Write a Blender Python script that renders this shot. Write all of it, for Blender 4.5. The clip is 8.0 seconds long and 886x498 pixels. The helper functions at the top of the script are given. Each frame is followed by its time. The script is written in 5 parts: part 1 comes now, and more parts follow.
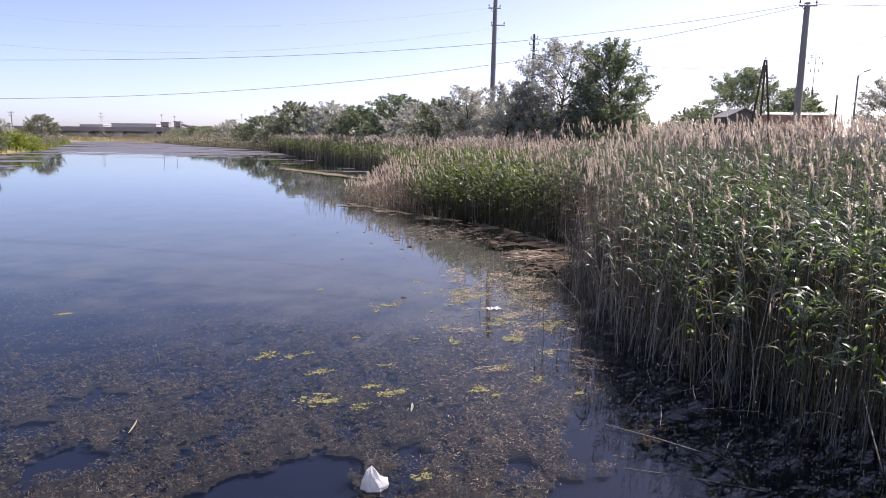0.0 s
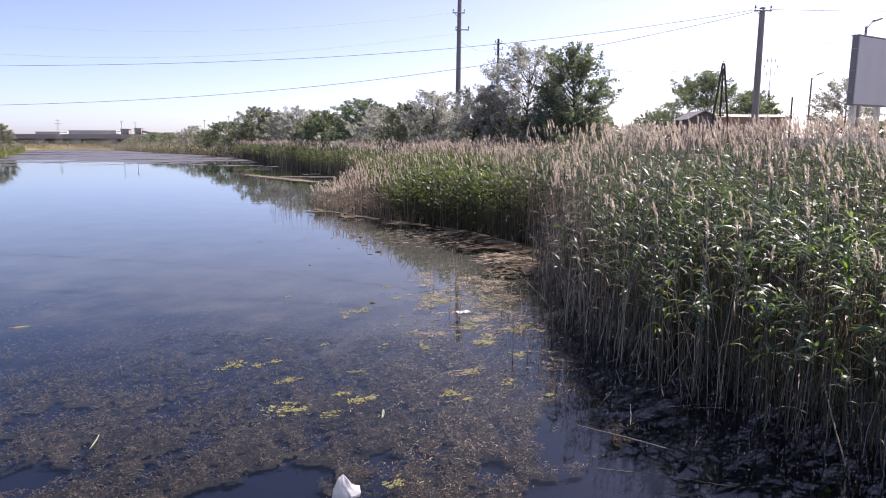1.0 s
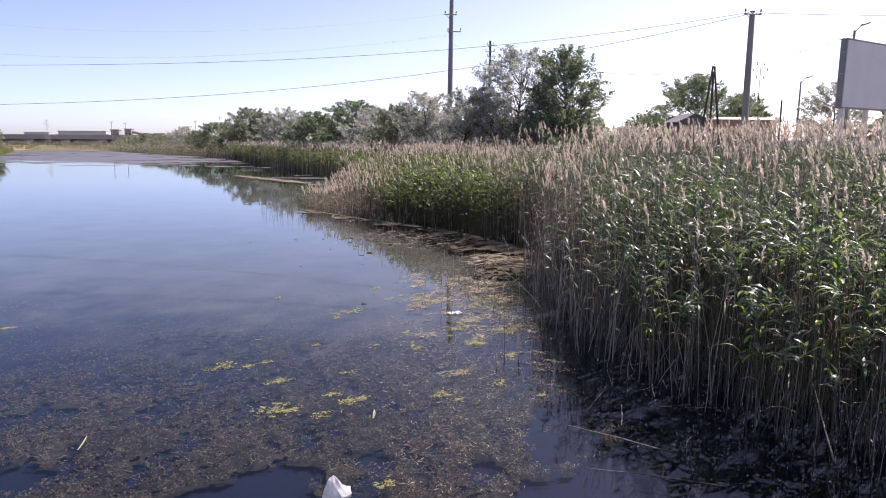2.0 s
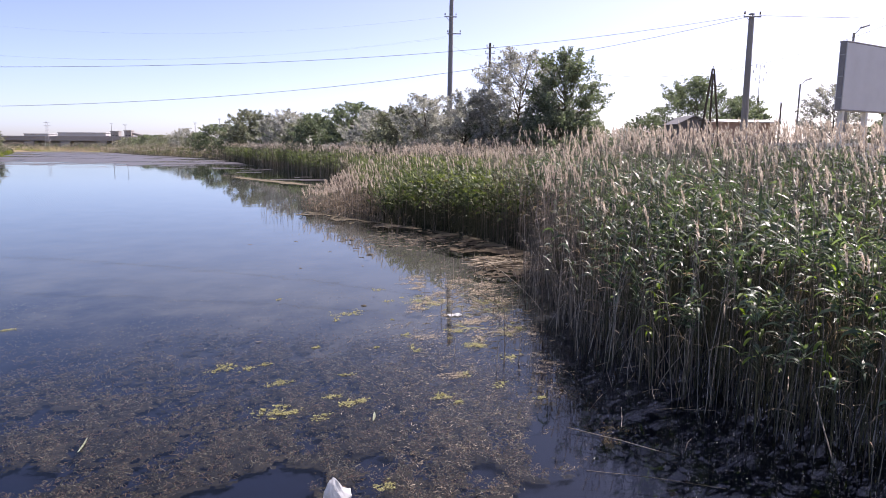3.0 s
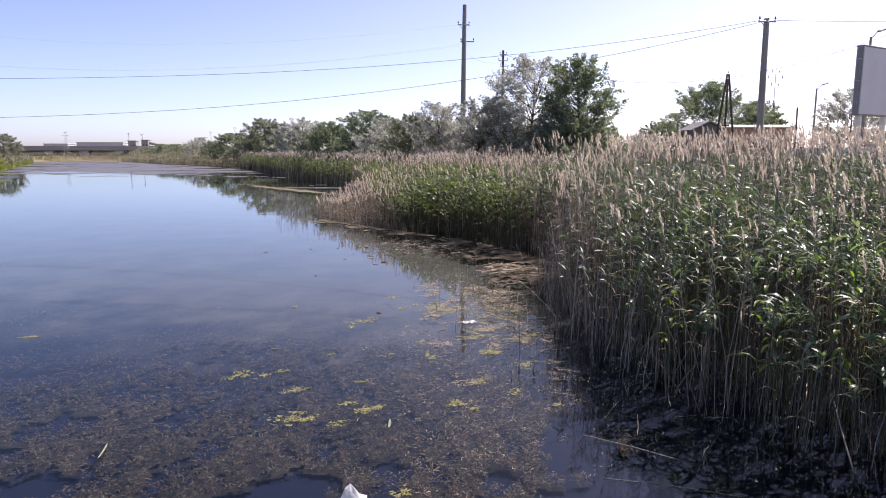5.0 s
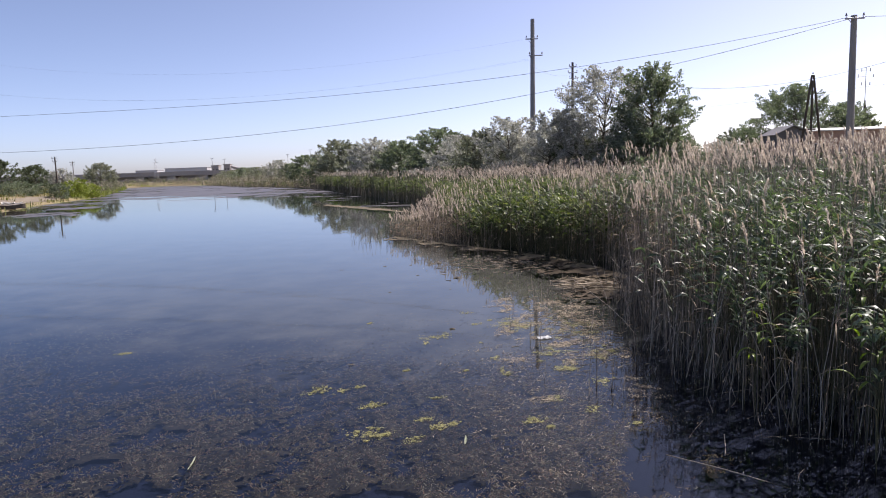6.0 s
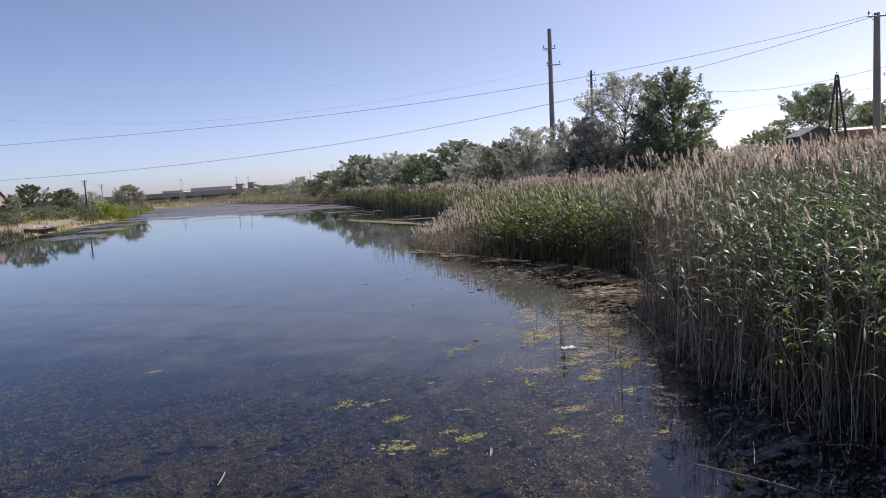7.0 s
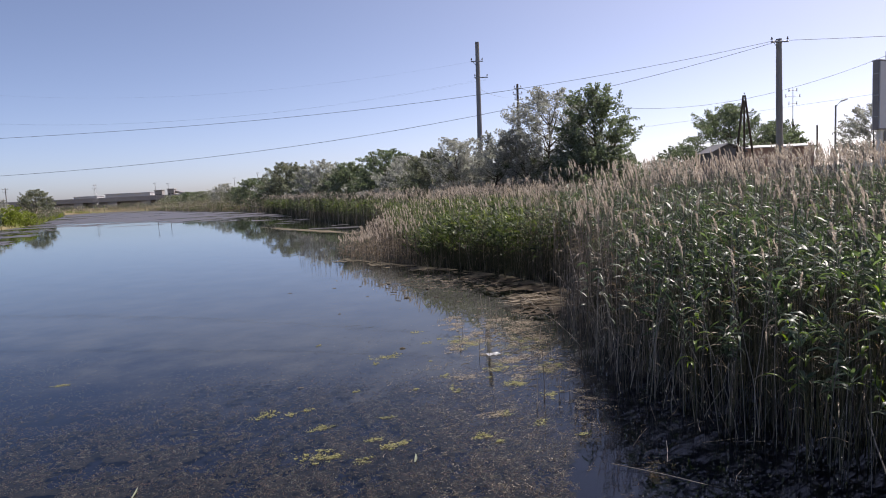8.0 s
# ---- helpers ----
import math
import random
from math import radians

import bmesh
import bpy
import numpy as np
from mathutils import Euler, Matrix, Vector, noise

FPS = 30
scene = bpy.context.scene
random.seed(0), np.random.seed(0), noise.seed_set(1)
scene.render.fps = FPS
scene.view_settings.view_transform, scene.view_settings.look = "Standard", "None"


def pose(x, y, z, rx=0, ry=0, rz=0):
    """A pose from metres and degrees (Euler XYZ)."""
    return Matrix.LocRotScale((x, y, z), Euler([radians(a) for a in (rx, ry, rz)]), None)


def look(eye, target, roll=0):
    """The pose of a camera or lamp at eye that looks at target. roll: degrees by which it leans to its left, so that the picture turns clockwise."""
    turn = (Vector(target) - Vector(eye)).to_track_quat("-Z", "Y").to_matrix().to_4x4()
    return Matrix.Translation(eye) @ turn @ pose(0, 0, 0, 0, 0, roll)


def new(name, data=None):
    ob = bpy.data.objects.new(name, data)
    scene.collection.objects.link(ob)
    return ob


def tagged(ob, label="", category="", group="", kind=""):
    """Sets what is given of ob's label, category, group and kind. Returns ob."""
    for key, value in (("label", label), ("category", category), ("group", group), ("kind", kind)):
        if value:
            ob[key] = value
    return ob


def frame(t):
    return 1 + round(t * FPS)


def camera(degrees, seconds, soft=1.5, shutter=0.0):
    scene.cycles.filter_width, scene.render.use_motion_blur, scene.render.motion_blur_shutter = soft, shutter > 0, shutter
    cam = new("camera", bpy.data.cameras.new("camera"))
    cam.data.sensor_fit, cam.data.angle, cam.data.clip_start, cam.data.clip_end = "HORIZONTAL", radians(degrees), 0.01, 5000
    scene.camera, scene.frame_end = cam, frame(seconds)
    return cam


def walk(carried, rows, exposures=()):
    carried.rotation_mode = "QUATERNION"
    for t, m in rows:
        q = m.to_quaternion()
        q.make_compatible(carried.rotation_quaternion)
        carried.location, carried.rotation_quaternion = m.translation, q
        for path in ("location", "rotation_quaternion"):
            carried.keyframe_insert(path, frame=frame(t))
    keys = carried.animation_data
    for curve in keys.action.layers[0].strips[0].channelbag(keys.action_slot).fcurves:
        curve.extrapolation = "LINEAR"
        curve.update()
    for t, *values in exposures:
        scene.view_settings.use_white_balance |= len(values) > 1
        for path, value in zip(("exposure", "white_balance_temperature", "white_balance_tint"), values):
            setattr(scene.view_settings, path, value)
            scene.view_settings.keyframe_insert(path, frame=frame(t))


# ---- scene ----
cam = camera(68.2, 8.0, soft=1.0)
PATH = [
    (0.0, pose(0.008, 0.001, 3.013, 80.225, -0.602, -2.443)),
    (0.5, pose(-0.001, 0.019, 2.998, 80.096, -0.250, -3.901)),
    (1.0, pose(0.005, 0.032, 3.005, 80.618, -0.106, -5.342)),
    (1.5, pose(0.011, 0.048, 2.983, 80.697, -0.198, -5.966)),
    (3.0, pose(0.002, 0.034, 2.992, 80.934, -0.345, -6.073)),
    (3.5, pose(0.017, 0.051, 2.997, 80.877, -0.154, -6.056)),
    (4.0, pose(0.011, 0.062, 2.988, 80.977, -0.223, -6.063)),
    (4.2, pose(0.011, 0.062, 2.988, 81.057, -0.223, -5.913)),
    (5.3, pose(-0.019, -0.011, 3.001, 81.877, 0.351, -3.450)),
    (5.5, pose(-0.019, -0.011, 3.001, 82.157, 0.601, -1.880)),
    (6.0, pose(-0.026, 0.003, 3.003, 82.997, 1.845, 1.168)),
    (6.5, pose(0.011, -0.042, 3.008, 83.640, 2.425, 4.262)),
    (7.0, pose(0.008, -0.056, 3.021, 84.122, 3.554, 3.021)),
    (7.5, pose(0.023, -0.065, 3.005, 85.132, 2.808, 0.286)),
    (8.0, pose(0.041, -0.079, 2.984, 84.632, 2.728, -3.192)),
]
walk(cam, PATH, exposures=[(0.0, 1.03, 6700, 22), (4.2, 1.03, 6700, 22), (5.3, 0.92, 6700, 20), (6.0, 0.71, 6700, 17), (6.5, 0.57, 6700, 16), (7.3, 0.51, 6700, 15), (8.0, 0.42, 6700, 15)])

# ---- light ----
SUN_AZIMUTH, SUN_ELEVATION = radians(54), radians(50)   # azimuth to the right of +y
world = bpy.data.worlds.new("sky")
scene.world = world
world.use_nodes = True
wn = world.node_tree
sky = wn.nodes.new("ShaderNodeTexSky")
sky.sky_type, sky.sun_disc = "NISHITA", False
sky.sun_elevation, sky.sun_rotation = SUN_ELEVATION, SUN_AZIMUTH
sky.air_density, sky.dust_density, sky.ozone_density, sky.altitude = 0.45, 1.2, 3.0, 0
hue = wn.nodes.new("ShaderNodeMix")                          # the day's slightly mauve haze
hue.data_type, hue.blend_type = "RGBA", "MULTIPLY"
hue.inputs[0].default_value, hue.inputs[7].default_value = 1.0, (1.10, 1.0, 0.945, 1)
wn.links.new(sky.outputs[0], hue.inputs[6])
wn.links.new(hue.outputs[2], wn.nodes["Background"].inputs[0])
wn.nodes["Background"].inputs[1].default_value = 0.140
sun = new("sun", bpy.data.lights.new("sun", "SUN"))
sun.data.energy, sun.data.angle, sun.data.color = 5.0, radians(0.6), (1.0, 0.96, 0.90)
to_sun = Vector((math.sin(SUN_AZIMUTH) * math.cos(SUN_ELEVATION), math.cos(SUN_AZIMUTH) * math.cos(SUN_ELEVATION), math.sin(SUN_ELEVATION)))
sun.matrix_world = look(to_sun * 100, (0, 0, 0))

# ---- materials ----


def material(name):
    m = bpy.data.materials.new(name)
    m.use_nodes = True
    return m, m.node_tree.nodes, m.node_tree.links, m.node_tree.nodes["Principled BSDF"]


def ramp(nodes, stops):
    r = nodes.new("ShaderNodeValToRGB")
    while len(r.color_ramp.elements) < len(stops):
        r.color_ramp.elements.new(0.5)
    for e, (at, colour) in zip(r.color_ramp.elements, stops):
        e.position, e.color = at, (*colour, 1)
    return r


def noise_tex(nodes, links, scale, detail=4, rough=0.6, stretch=None):
    n = nodes.new("ShaderNodeTexNoise")
    n.inputs["Scale"].default_value, n.inputs["Detail"].default_value, n.inputs["Roughness"].default_value = scale, detail, rough
    c = nodes.new("ShaderNodeTexCoord")
    if stretch:
        g = nodes.new("ShaderNodeMapping")
        g.inputs["Scale"].default_value = stretch
        links.new(c.outputs["Object"], g.inputs[0])
        links.new(g.outputs[0], n.inputs["Vector"])
    else:
        links.new(c.outputs["Object"], n.inputs["Vector"])
    return n


def plain(name, stops, scale=6.0, rough=0.8, metal=0.0, bump=0.2, stretch=None, fine=60.0):
    """A surface with colour varied at two scales and fine relief."""
    m, nodes, links, b = material(name)
    big, small = noise_tex(nodes, links, scale, 4, 0.6, stretch), noise_tex(nodes, links, fine, 3, 0.6, stretch)
    mix = nodes.new("ShaderNodeMix")
    mix.inputs[0].default_value = 0.35
    links.new(big.outputs[0], mix.inputs[2])
    links.new(small.outputs[0], mix.inputs[3])
    r = ramp(nodes, stops)
    links.new(mix.outputs[0], r.inputs[0])
    links.new(r.outputs[0], b.inputs["Base Color"])
    b.inputs["Roughness"].default_value, b.inputs["Metallic"].default_value = rough, metal
    b.inputs["Specular IOR Level"].default_value = 0.5 if rough < 0.75 else 0.2
    if bump:
        k = nodes.new("ShaderNodeBump")
        k.inputs["Strength"].default_value, k.inputs["Distance"].default_value = bump, 0.02
        links.new(mix.outputs[0], k.inputs["Height"])
        links.new(k.outputs[0], b.inputs["Normal"])
    return m


def leafy(name, stops, through_colour, share=0.35, rough=0.4, patch=0.5, spec=0.3):
    """Thin plant matter: colour varies from piece to piece and in patches; some light passes through."""
    m, nodes, links, b = material(name)
    geo = nodes.new("ShaderNodeNewGeometry")
    n = noise_tex(nodes, links, patch, 3)
    mix = nodes.new("ShaderNodeMix")
    mix.inputs[0].default_value = 0.4
    links.new(geo.outputs["Random Per Island"], mix.inputs[2])
    links.new(n.outputs[0], mix.inputs[3])
    r = ramp(nodes, stops)
    links.new(mix.outputs[0], r.inputs[0])
    links.new(r.outputs[0], b.inputs["Base Color"])
    b.inputs["Roughness"].default_value, b.inputs["Specular IOR Level"].default_value = rough, spec
    t = nodes.new("ShaderNodeBsdfTranslucent")
    tint = nodes.new("ShaderNodeMix")
    tint.data_type, tint.blend_type = "RGBA", "MULTIPLY"
    tint.inputs[0].default_value = 1.0
    links.new(r.outputs[0], tint.inputs[6])
    tint.inputs[7].default_value = (*through_colour, 1)
    links.new(tint.outputs[2], t.inputs[0])
    s = nodes.new("ShaderNodeMixShader")
    s.inputs[0].default_value = share
    links.new(b.outputs[0], s.inputs[1])
    links.new(t.outputs[0], s.inputs[2])
    links.new(s.outputs[0], nodes["Material Output"].inputs[0])
    return m


def water_surface():
    m, nodes, links, b = material("still_water")
    nodes.remove(b)
    clear, gloss, mix, fres = (nodes.new("ShaderNode" + k) for k in ("BsdfTransparent", "BsdfGlossy", "MixShader", "Fresnel"))
    clear.inputs[0].default_value = (0.275, 0.30, 0.35, 1)
    gloss.inputs["Roughness"].default_value = 0.018
    gloss.inputs[0].default_value = (0.84, 0.93, 1, 1)
    fres.inputs[0].default_value = 1.26
    a, c = noise_tex(nodes, links, 0.9, 3, 0.5), noise_tex(nodes, links, 9.0, 2, 0.5)
    add = nodes.new("ShaderNodeMath")
    add.operation = "MULTIPLY_ADD"
    links.new(c.outputs[0], add.inputs[0])
    add.inputs[1].default_value = 0.12
    links.new(a.outputs[0], add.inputs[2])
    k = nodes.new("ShaderNodeBump")
    k.inputs["Strength"].default_value, k.inputs["Distance"].default_value = 0.05, 0.05
    links.new(add.outputs[0], k.inputs["Height"])
    links.new(k.outputs[0], gloss.inputs["Normal"])
    links.new(k.outputs[0], fres.inputs["Normal"])
    links.new(fres.outputs[0], mix.inputs[0])
    links.new(clear.outputs[0], mix.inputs[1])
    links.new(gloss.outputs[0], mix.inputs[2])
    links.new(mix.outputs[0], nodes["Material Output"].inputs[0])
    return m


M_WATER = water_surface()
M_GROUND = plain("bank_soil_and_dry_grass", [(0.3, (0.10, 0.085, 0.045)), (0.5, (0.20, 0.16, 0.095)), (0.62, (0.13, 0.14, 0.05)), (0.75, (0.27, 0.22, 0.14))], 0.12, 0.95, bump=0.6, fine=2.5)
M_REED_LEAF = leafy("green_reed_leaf", [(0.15, (0.024, 0.038, 0.029)), (0.5, (0.066, 0.095, 0.066)), (0.9, (0.22, 0.26, 0.185))], (1.3, 1.55, 0.65), 0.34, 0.42, spec=0.32)
M_YELLOW_LEAF = leafy("yellow_green_reed_leaf", [(0.12, (0.016, 0.027, 0.017)), (0.5, (0.072, 0.098, 0.050)), (0.9, (0.25, 0.28, 0.15))], (1.45, 1.6, 0.55), 0.36, 0.5, spec=0.18)
M_YOUNG_LEAF = leafy("young_reed_leaf", [(0.1, (0.09, 0.14, 0.03)), (0.9, (0.17, 0.24, 0.06))], (1.5, 1.6, 0.4), 0.5, 0.4, patch=4)
M_REED_STEM = leafy("dry_reed_stem", [(0.1, (0.05, 0.043, 0.040)), (0.5, (0.145, 0.126, 0.114)), (0.9, (0.39, 0.345, 0.305))], (1, 0.9, 0.7), 0.1, 0.6)
M_GREEN_STEM = leafy("green_reed_stem", [(0.1, (0.03, 0.034, 0.02)), (0.5, (0.055, 0.06, 0.036)), (0.9, (0.115, 0.112, 0.075))], (1, 1, 0.5), 0.1, 0.5)
M_BARE_STEM = leafy("bleached_reed_stem", [(0.1, (0.05, 0.044, 0.040)), (0.5, (0.16, 0.145, 0.131)), (0.9, (0.50, 0.46, 0.41))], (1, 0.9, 0.7), 0.1, 0.6)
M_PLUME = leafy("reed_plume", [(0.1, (0.28, 0.24, 0.205)), (0.5, (0.53, 0.47, 0.41)), (0.9, (0.76, 0.71, 0.64))], (1.0, 0.95, 0.88), 0.5, 0.9)
M_DRY_LEAF = leafy("dry_reed_leaf", [(0.1, (0.16, 0.125, 0.09)), (0.9, (0.40, 0.335, 0.25))], (1, 0.9, 0.7), 0.3, 0.6)
M_SILVER = leafy("silver_olive_leaf", [(0.1, (0.18, 0.18, 0.166)), (0.5, (0.38, 0.375, 0.35)), (0.9, (0.64, 0.63, 0.60))], (0.95, 1.0, 0.88), 0.45, 0.6)
M_GREEN = leafy("dark_green_tree_leaf", [(0.1, (0.08, 0.092, 0.075)), (0.5, (0.16, 0.18, 0.145)), (0.9, (0.30, 0.32, 0.27))], (1.1, 1.3, 0.75), 0.45, 0.45)
M_DEEP = leafy("deep_green_tree_leaf", [(0.1, (0.04, 0.05, 0.034)), (0.5, (0.09, 0.105, 0.07)), (0.9, (0.18, 0.20, 0.14))], (1.1, 1.3, 0.7), 0.35, 0.5)
M_OLIVE = leafy("dull_olive_scrub_leaf", [(0.1, (0.10, 0.105, 0.082)), (0.5, (0.22, 0.225, 0.18)), (0.9, (0.42, 0.42, 0.36))], (1.0, 1.1, 0.75), 0.40, 0.55)
M_BRIGHT = leafy("bright_green_shrub_leaf", [(0.1, (0.13, 0.17, 0.03)), (0.9, (0.34, 0.38, 0.09))], (1.2, 1.3, 0.5), 0.35, 0.5)
M_GRASS = leafy("bank_grass", [(0.1, (0.07, 0.085, 0.03)), (0.5, (0.16, 0.16, 0.06)), (0.9, (0.30, 0.26, 0.13))], (1, 1, 0.5), 0.3, 0.7, patch=0.15)
M_BARK = plain("grey_brown_bark", [(0.3, (0.06, 0.05, 0.04)), (0.7, (0.15, 0.125, 0.10))], 3, 0.9, bump=0.6, stretch=(1, 1, 0.2))
M_WEED = leafy("submerged_brown_weed", [(0.1, (0.085, 0.056, 0.034)), (0.32, (0.23, 0.15, 0.09)), (0.46, (0.18, 0.18, 0.09)), (0.56, (0.38, 0.225, 0.135)), (0.70, (0.33, 0.285, 0.175)), (0.95, (0.64, 0.56, 0.41))], (1, 0.9, 0.6), 0.15, 0.6, patch=0.8)
M_MAT = plain("floating_weed_scum", [(0.3, (0.032, 0.024, 0.016)), (0.5, (0.062, 0.047, 0.031)), (0.72, (0.14, 0.11, 0.07))], 0.5, 0.9, bump=0.5, fine=14)
M_ALGA = leafy("yellow_green_alga", [(0.1, (0.14, 0.14, 0.05)), (0.6, (0.28, 0.27, 0.11)), (0.95, (0.44, 0.42, 0.24))], (1, 1, 0.4), 0.2, 0.7, patch=4)
M_PALELEAF = plain("pale_leaf_underside", [(0.3, (0.27, 0.30, 0.20)), (0.7, (0.42, 0.45, 0.33))], 20, 0.6, 0, 0.1)
M_PALEROOF = plain("pale_sheet_roof", [(0.3, (0.36, 0.36, 0.38)), (0.7, (0.52, 0.52, 0.54))], 1.0, 0.45, 0.2, 0.1)
M_SAND = plain("pale_sandy_earth", [(0.3, (0.12, 0.10, 0.075)), (0.7, (0.22, 0.19, 0.15))], 0.6, 0.95, 0, 0.4, fine=8)
M_STRAW = leafy("floating_straw", [(0.1, (0.11, 0.085, 0.058)), (0.6, (0.28, 0.23, 0.165)), (0.95, (0.54, 0.46, 0.35))], (1, 0.9, 0.7), 0.05, 0.7)
# weathered grey, lightened in its base colour to suggest haze over the poles
M_CONCRETE = plain("weathered_concrete_pole", [(0.3, (0.19, 0.187, 0.19)), (0.7, (0.31, 0.30, 0.305))], 1.5, 0.9, bump=0.3, stretch=(1, 1, 0.15))
M_DARKPOLE = plain("tarred_timber", [(0.3, (0.05, 0.042, 0.036)), (0.7, (0.12, 0.10, 0.085))], 2, 0.9, bump=0.4, stretch=(1, 1, 0.1))
M_STEEL = plain("galvanised_steel", [(0.3, (0.25, 0.25, 0.26)), (0.7, (0.42, 0.42, 0.43))], 3, 0.5, 0.6, 0.1)
M_GLASS_INS = plain("glazed_insulator", [(0.3, (0.10, 0.07, 0.05)), (0.7, (0.2, 0.15, 0.12))], 9, 0.2, 0, 0)
M_CABLE = plain("aluminium_cable", [(0.3, (0.10, 0.10, 0.11)), (0.7, (0.18, 0.18, 0.19))], 3, 0.6, 0.3, 0)
M_SHEET = plain("grey_sheet_metal_panel", [(0.3, (0.46, 0.47, 0.51)), (0.7, (0.56, 0.57, 0.62))], 0.8, 0.6, 0.1, 0.05)
M_DARKSHEET = plain("dark_panel_edge", [(0.3, (0.17, 0.165, 0.18)), (0.7, (0.26, 0.25, 0.27))], 2, 0.6, 0.1, 0.1)
M_WHITE = plain("chalky_white_paint", [(0.3, (0.55, 0.54, 0.52)), (0.7, (0.78, 0.77, 0.75))], 1.2, 0.8, 0, 0.1)
M_PLASTER = plain("pink_brown_plaster", [(0.3, (0.30, 0.20, 0.17)), (0.7, (0.46, 0.33, 0.28))], 0.7, 0.9, 0, 0.2)
M_SLATE = plain("grey_corrugated_roof", [(0.3, (0.10, 0.10, 0.11)), (0.7, (0.18, 0.18, 0.195))], 1.0, 0.8, 0, 0.3)
M_REDROOF = plain("faded_red_roof", [(0.3, (0.10, 0.052, 0.042)), (0.7, (0.18, 0.10, 0.08))], 1.0, 0.8, 0, 0.3)
M_BRICK = plain("pale_brick_wall", [(0.3, (0.20, 0.155, 0.135)), (0.7, (0.33, 0.27, 0.24))], 1.0, 0.9, 0, 0.3)
# distance haze on the bridge, works and pylon is put into these pale base colours
M_FAR_HAZED = plain("haze_paled_concrete", [(0.3, (0.25, 0.235, 0.24)), (0.7, (0.37, 0.35, 0.35))], 0.08, 0.9, 0, 0.2, fine=1.5)
M_FAR_HAZED_GREY = plain("haze_paled_grey", [(0.3, (0.42, 0.42, 0.45)), (0.7, (0.56, 0.56, 0.60))], 0.1, 0.9, 0, 0.1, fine=1.5)
M_PANE = plain("dark_window_pane", [(0.3, (0.02, 0.022, 0.025)), (0.7, (0.05, 0.052, 0.06))], 1, 0.08, 0, 0)
M_BOAT = plain("weathered_boat_timber", [(0.3, (0.24, 0.20, 0.17)), (0.7, (0.48, 0.43, 0.38))], 2, 0.85, 0, 0.4, stretch=(0.2, 1, 1))


def plastic():
    m, nodes, links, b = material("thin_white_plastic_film")
    b.inputs["Base Color"].default_value, b.inputs["Roughness"].default_value = (0.60, 0.61, 0.62, 1), 0.25
    n = noise_tex(nodes, links, 14, 4)
    k = nodes.new("ShaderNodeBump")
    k.inputs["Strength"].default_value, k.inputs["Distance"].default_value = 0.6, 0.02
    links.new(n.outputs[0], k.inputs["Height"])
    links.new(k.outputs[0], b.inputs["Normal"])
    t, s = nodes.new("ShaderNodeBsdfTranslucent"), nodes.new("ShaderNodeMixShader")
    t.inputs[0].default_value, s.inputs[0].default_value = (0.62, 0.63, 0.66, 1), 0.45
    links.new(b.outputs[0], s.inputs[1])
    links.new(t.outputs[0], s.inputs[2])
    links.new(s.outputs[0], nodes["Material Output"].inputs[0])
    return m


M_PLASTIC = plastic()

# ---- mesh helpers ----
rng = np.random.default_rng(7)


def mesh_of(name, verts, quads, mat, smooth=False):
    """A mesh from arrays of vertices (n, 3) and four-cornered faces (m, 4)."""
    me = bpy.data.meshes.new(name)
    verts, quads = np.asarray(verts, np.float32).reshape(-1, 3), np.asarray(quads, np.int32).reshape(-1, 4)
    me.vertices.add(len(verts))
    me.vertices.foreach_set("co", verts.ravel())
    me.loops.add(quads.size)
    me.loops.foreach_set("vertex_index", quads.ravel())
    me.polygons.add(len(quads))
    me.polygons.foreach_set("loop_start", np.arange(0, quads.size, 4, dtype=np.int32))
    if smooth:
        me.polygons.foreach_set("use_smooth", np.ones(len(quads), bool))
    me.materials.append(mat)
    me.update(calc_edges=True)
    return me


def ribbons(paths, widths, sides):
    """Strips along paths (n, k, 3), of half-widths (n, k), spread along sides (n, k, 3)."""
    n, k, _ = paths.shape
    v = np.stack([paths - sides * widths[..., None], paths + sides * widths[..., None]], 2)
    idx = np.arange(n * k * 2).reshape(n, k, 2)
    q = np.stack([idx[:, :-1, 0], idx[:, :-1, 1], idx[:, 1:, 1], idx[:, 1:, 0]], -1)
    return v.reshape(-1, 3), q.reshape(-1, 4)


def tubes(paths, radii, sides=3):
    """Tubes along mostly upright paths (n, k, 3)."""
    n, k, _ = paths.shape
    a = np.arange(sides) * 2 * np.pi / sides
    ring = np.stack([np.cos(a), np.sin(a), 0 * a], -1)
    v = paths[:, :, None] + radii[..., None, None] * ring
    idx = np.arange(n * k * sides).reshape(n, k, sides)
    nxt = np.roll(idx, -1, 2)
    q = np.stack([idx[:, :-1], nxt[:, :-1], nxt[:, 1:], idx[:, 1:]], -1)
    return v.reshape(-1, 3), q.reshape(-1, 4)


def part(name, data, mat, parent, label=""):
    """Link a bmesh or a mesh as one object under a thing or part."""
    if isinstance(data, bmesh.types.BMesh):
        me = bpy.data.meshes.new(name)
        data.to_mesh(me)
        data.free()
        me.materials.append(mat)
    else:
        me = data
    ob = new(name, me)
    ob.parent = parent
    return tagged(ob, label)


def box(bm, size, m=None, bevel=0.0):
    """A box of that size, its base's centre at the origin, moved by m."""
    r = bmesh.ops.create_cube(bm, size=1.0, matrix=Matrix.Translation((0, 0, size[2] / 2)) @ Matrix.Diagonal((*size, 1)))
    if bevel:
        r2 = bmesh.ops.bevel(bm, geom=[e for e in bm.edges if all(v in r["verts"] for v in e.verts)], offset=bevel, segments=1, affect="EDGES")
        vs = list({v for f in r2["faces"] for v in f.verts} | {v for v in r["verts"] if v.is_valid})
    else:
        vs = r["verts"]
    if m is not None:
        bmesh.ops.transform(bm, matrix=m, verts=vs)
    return bm


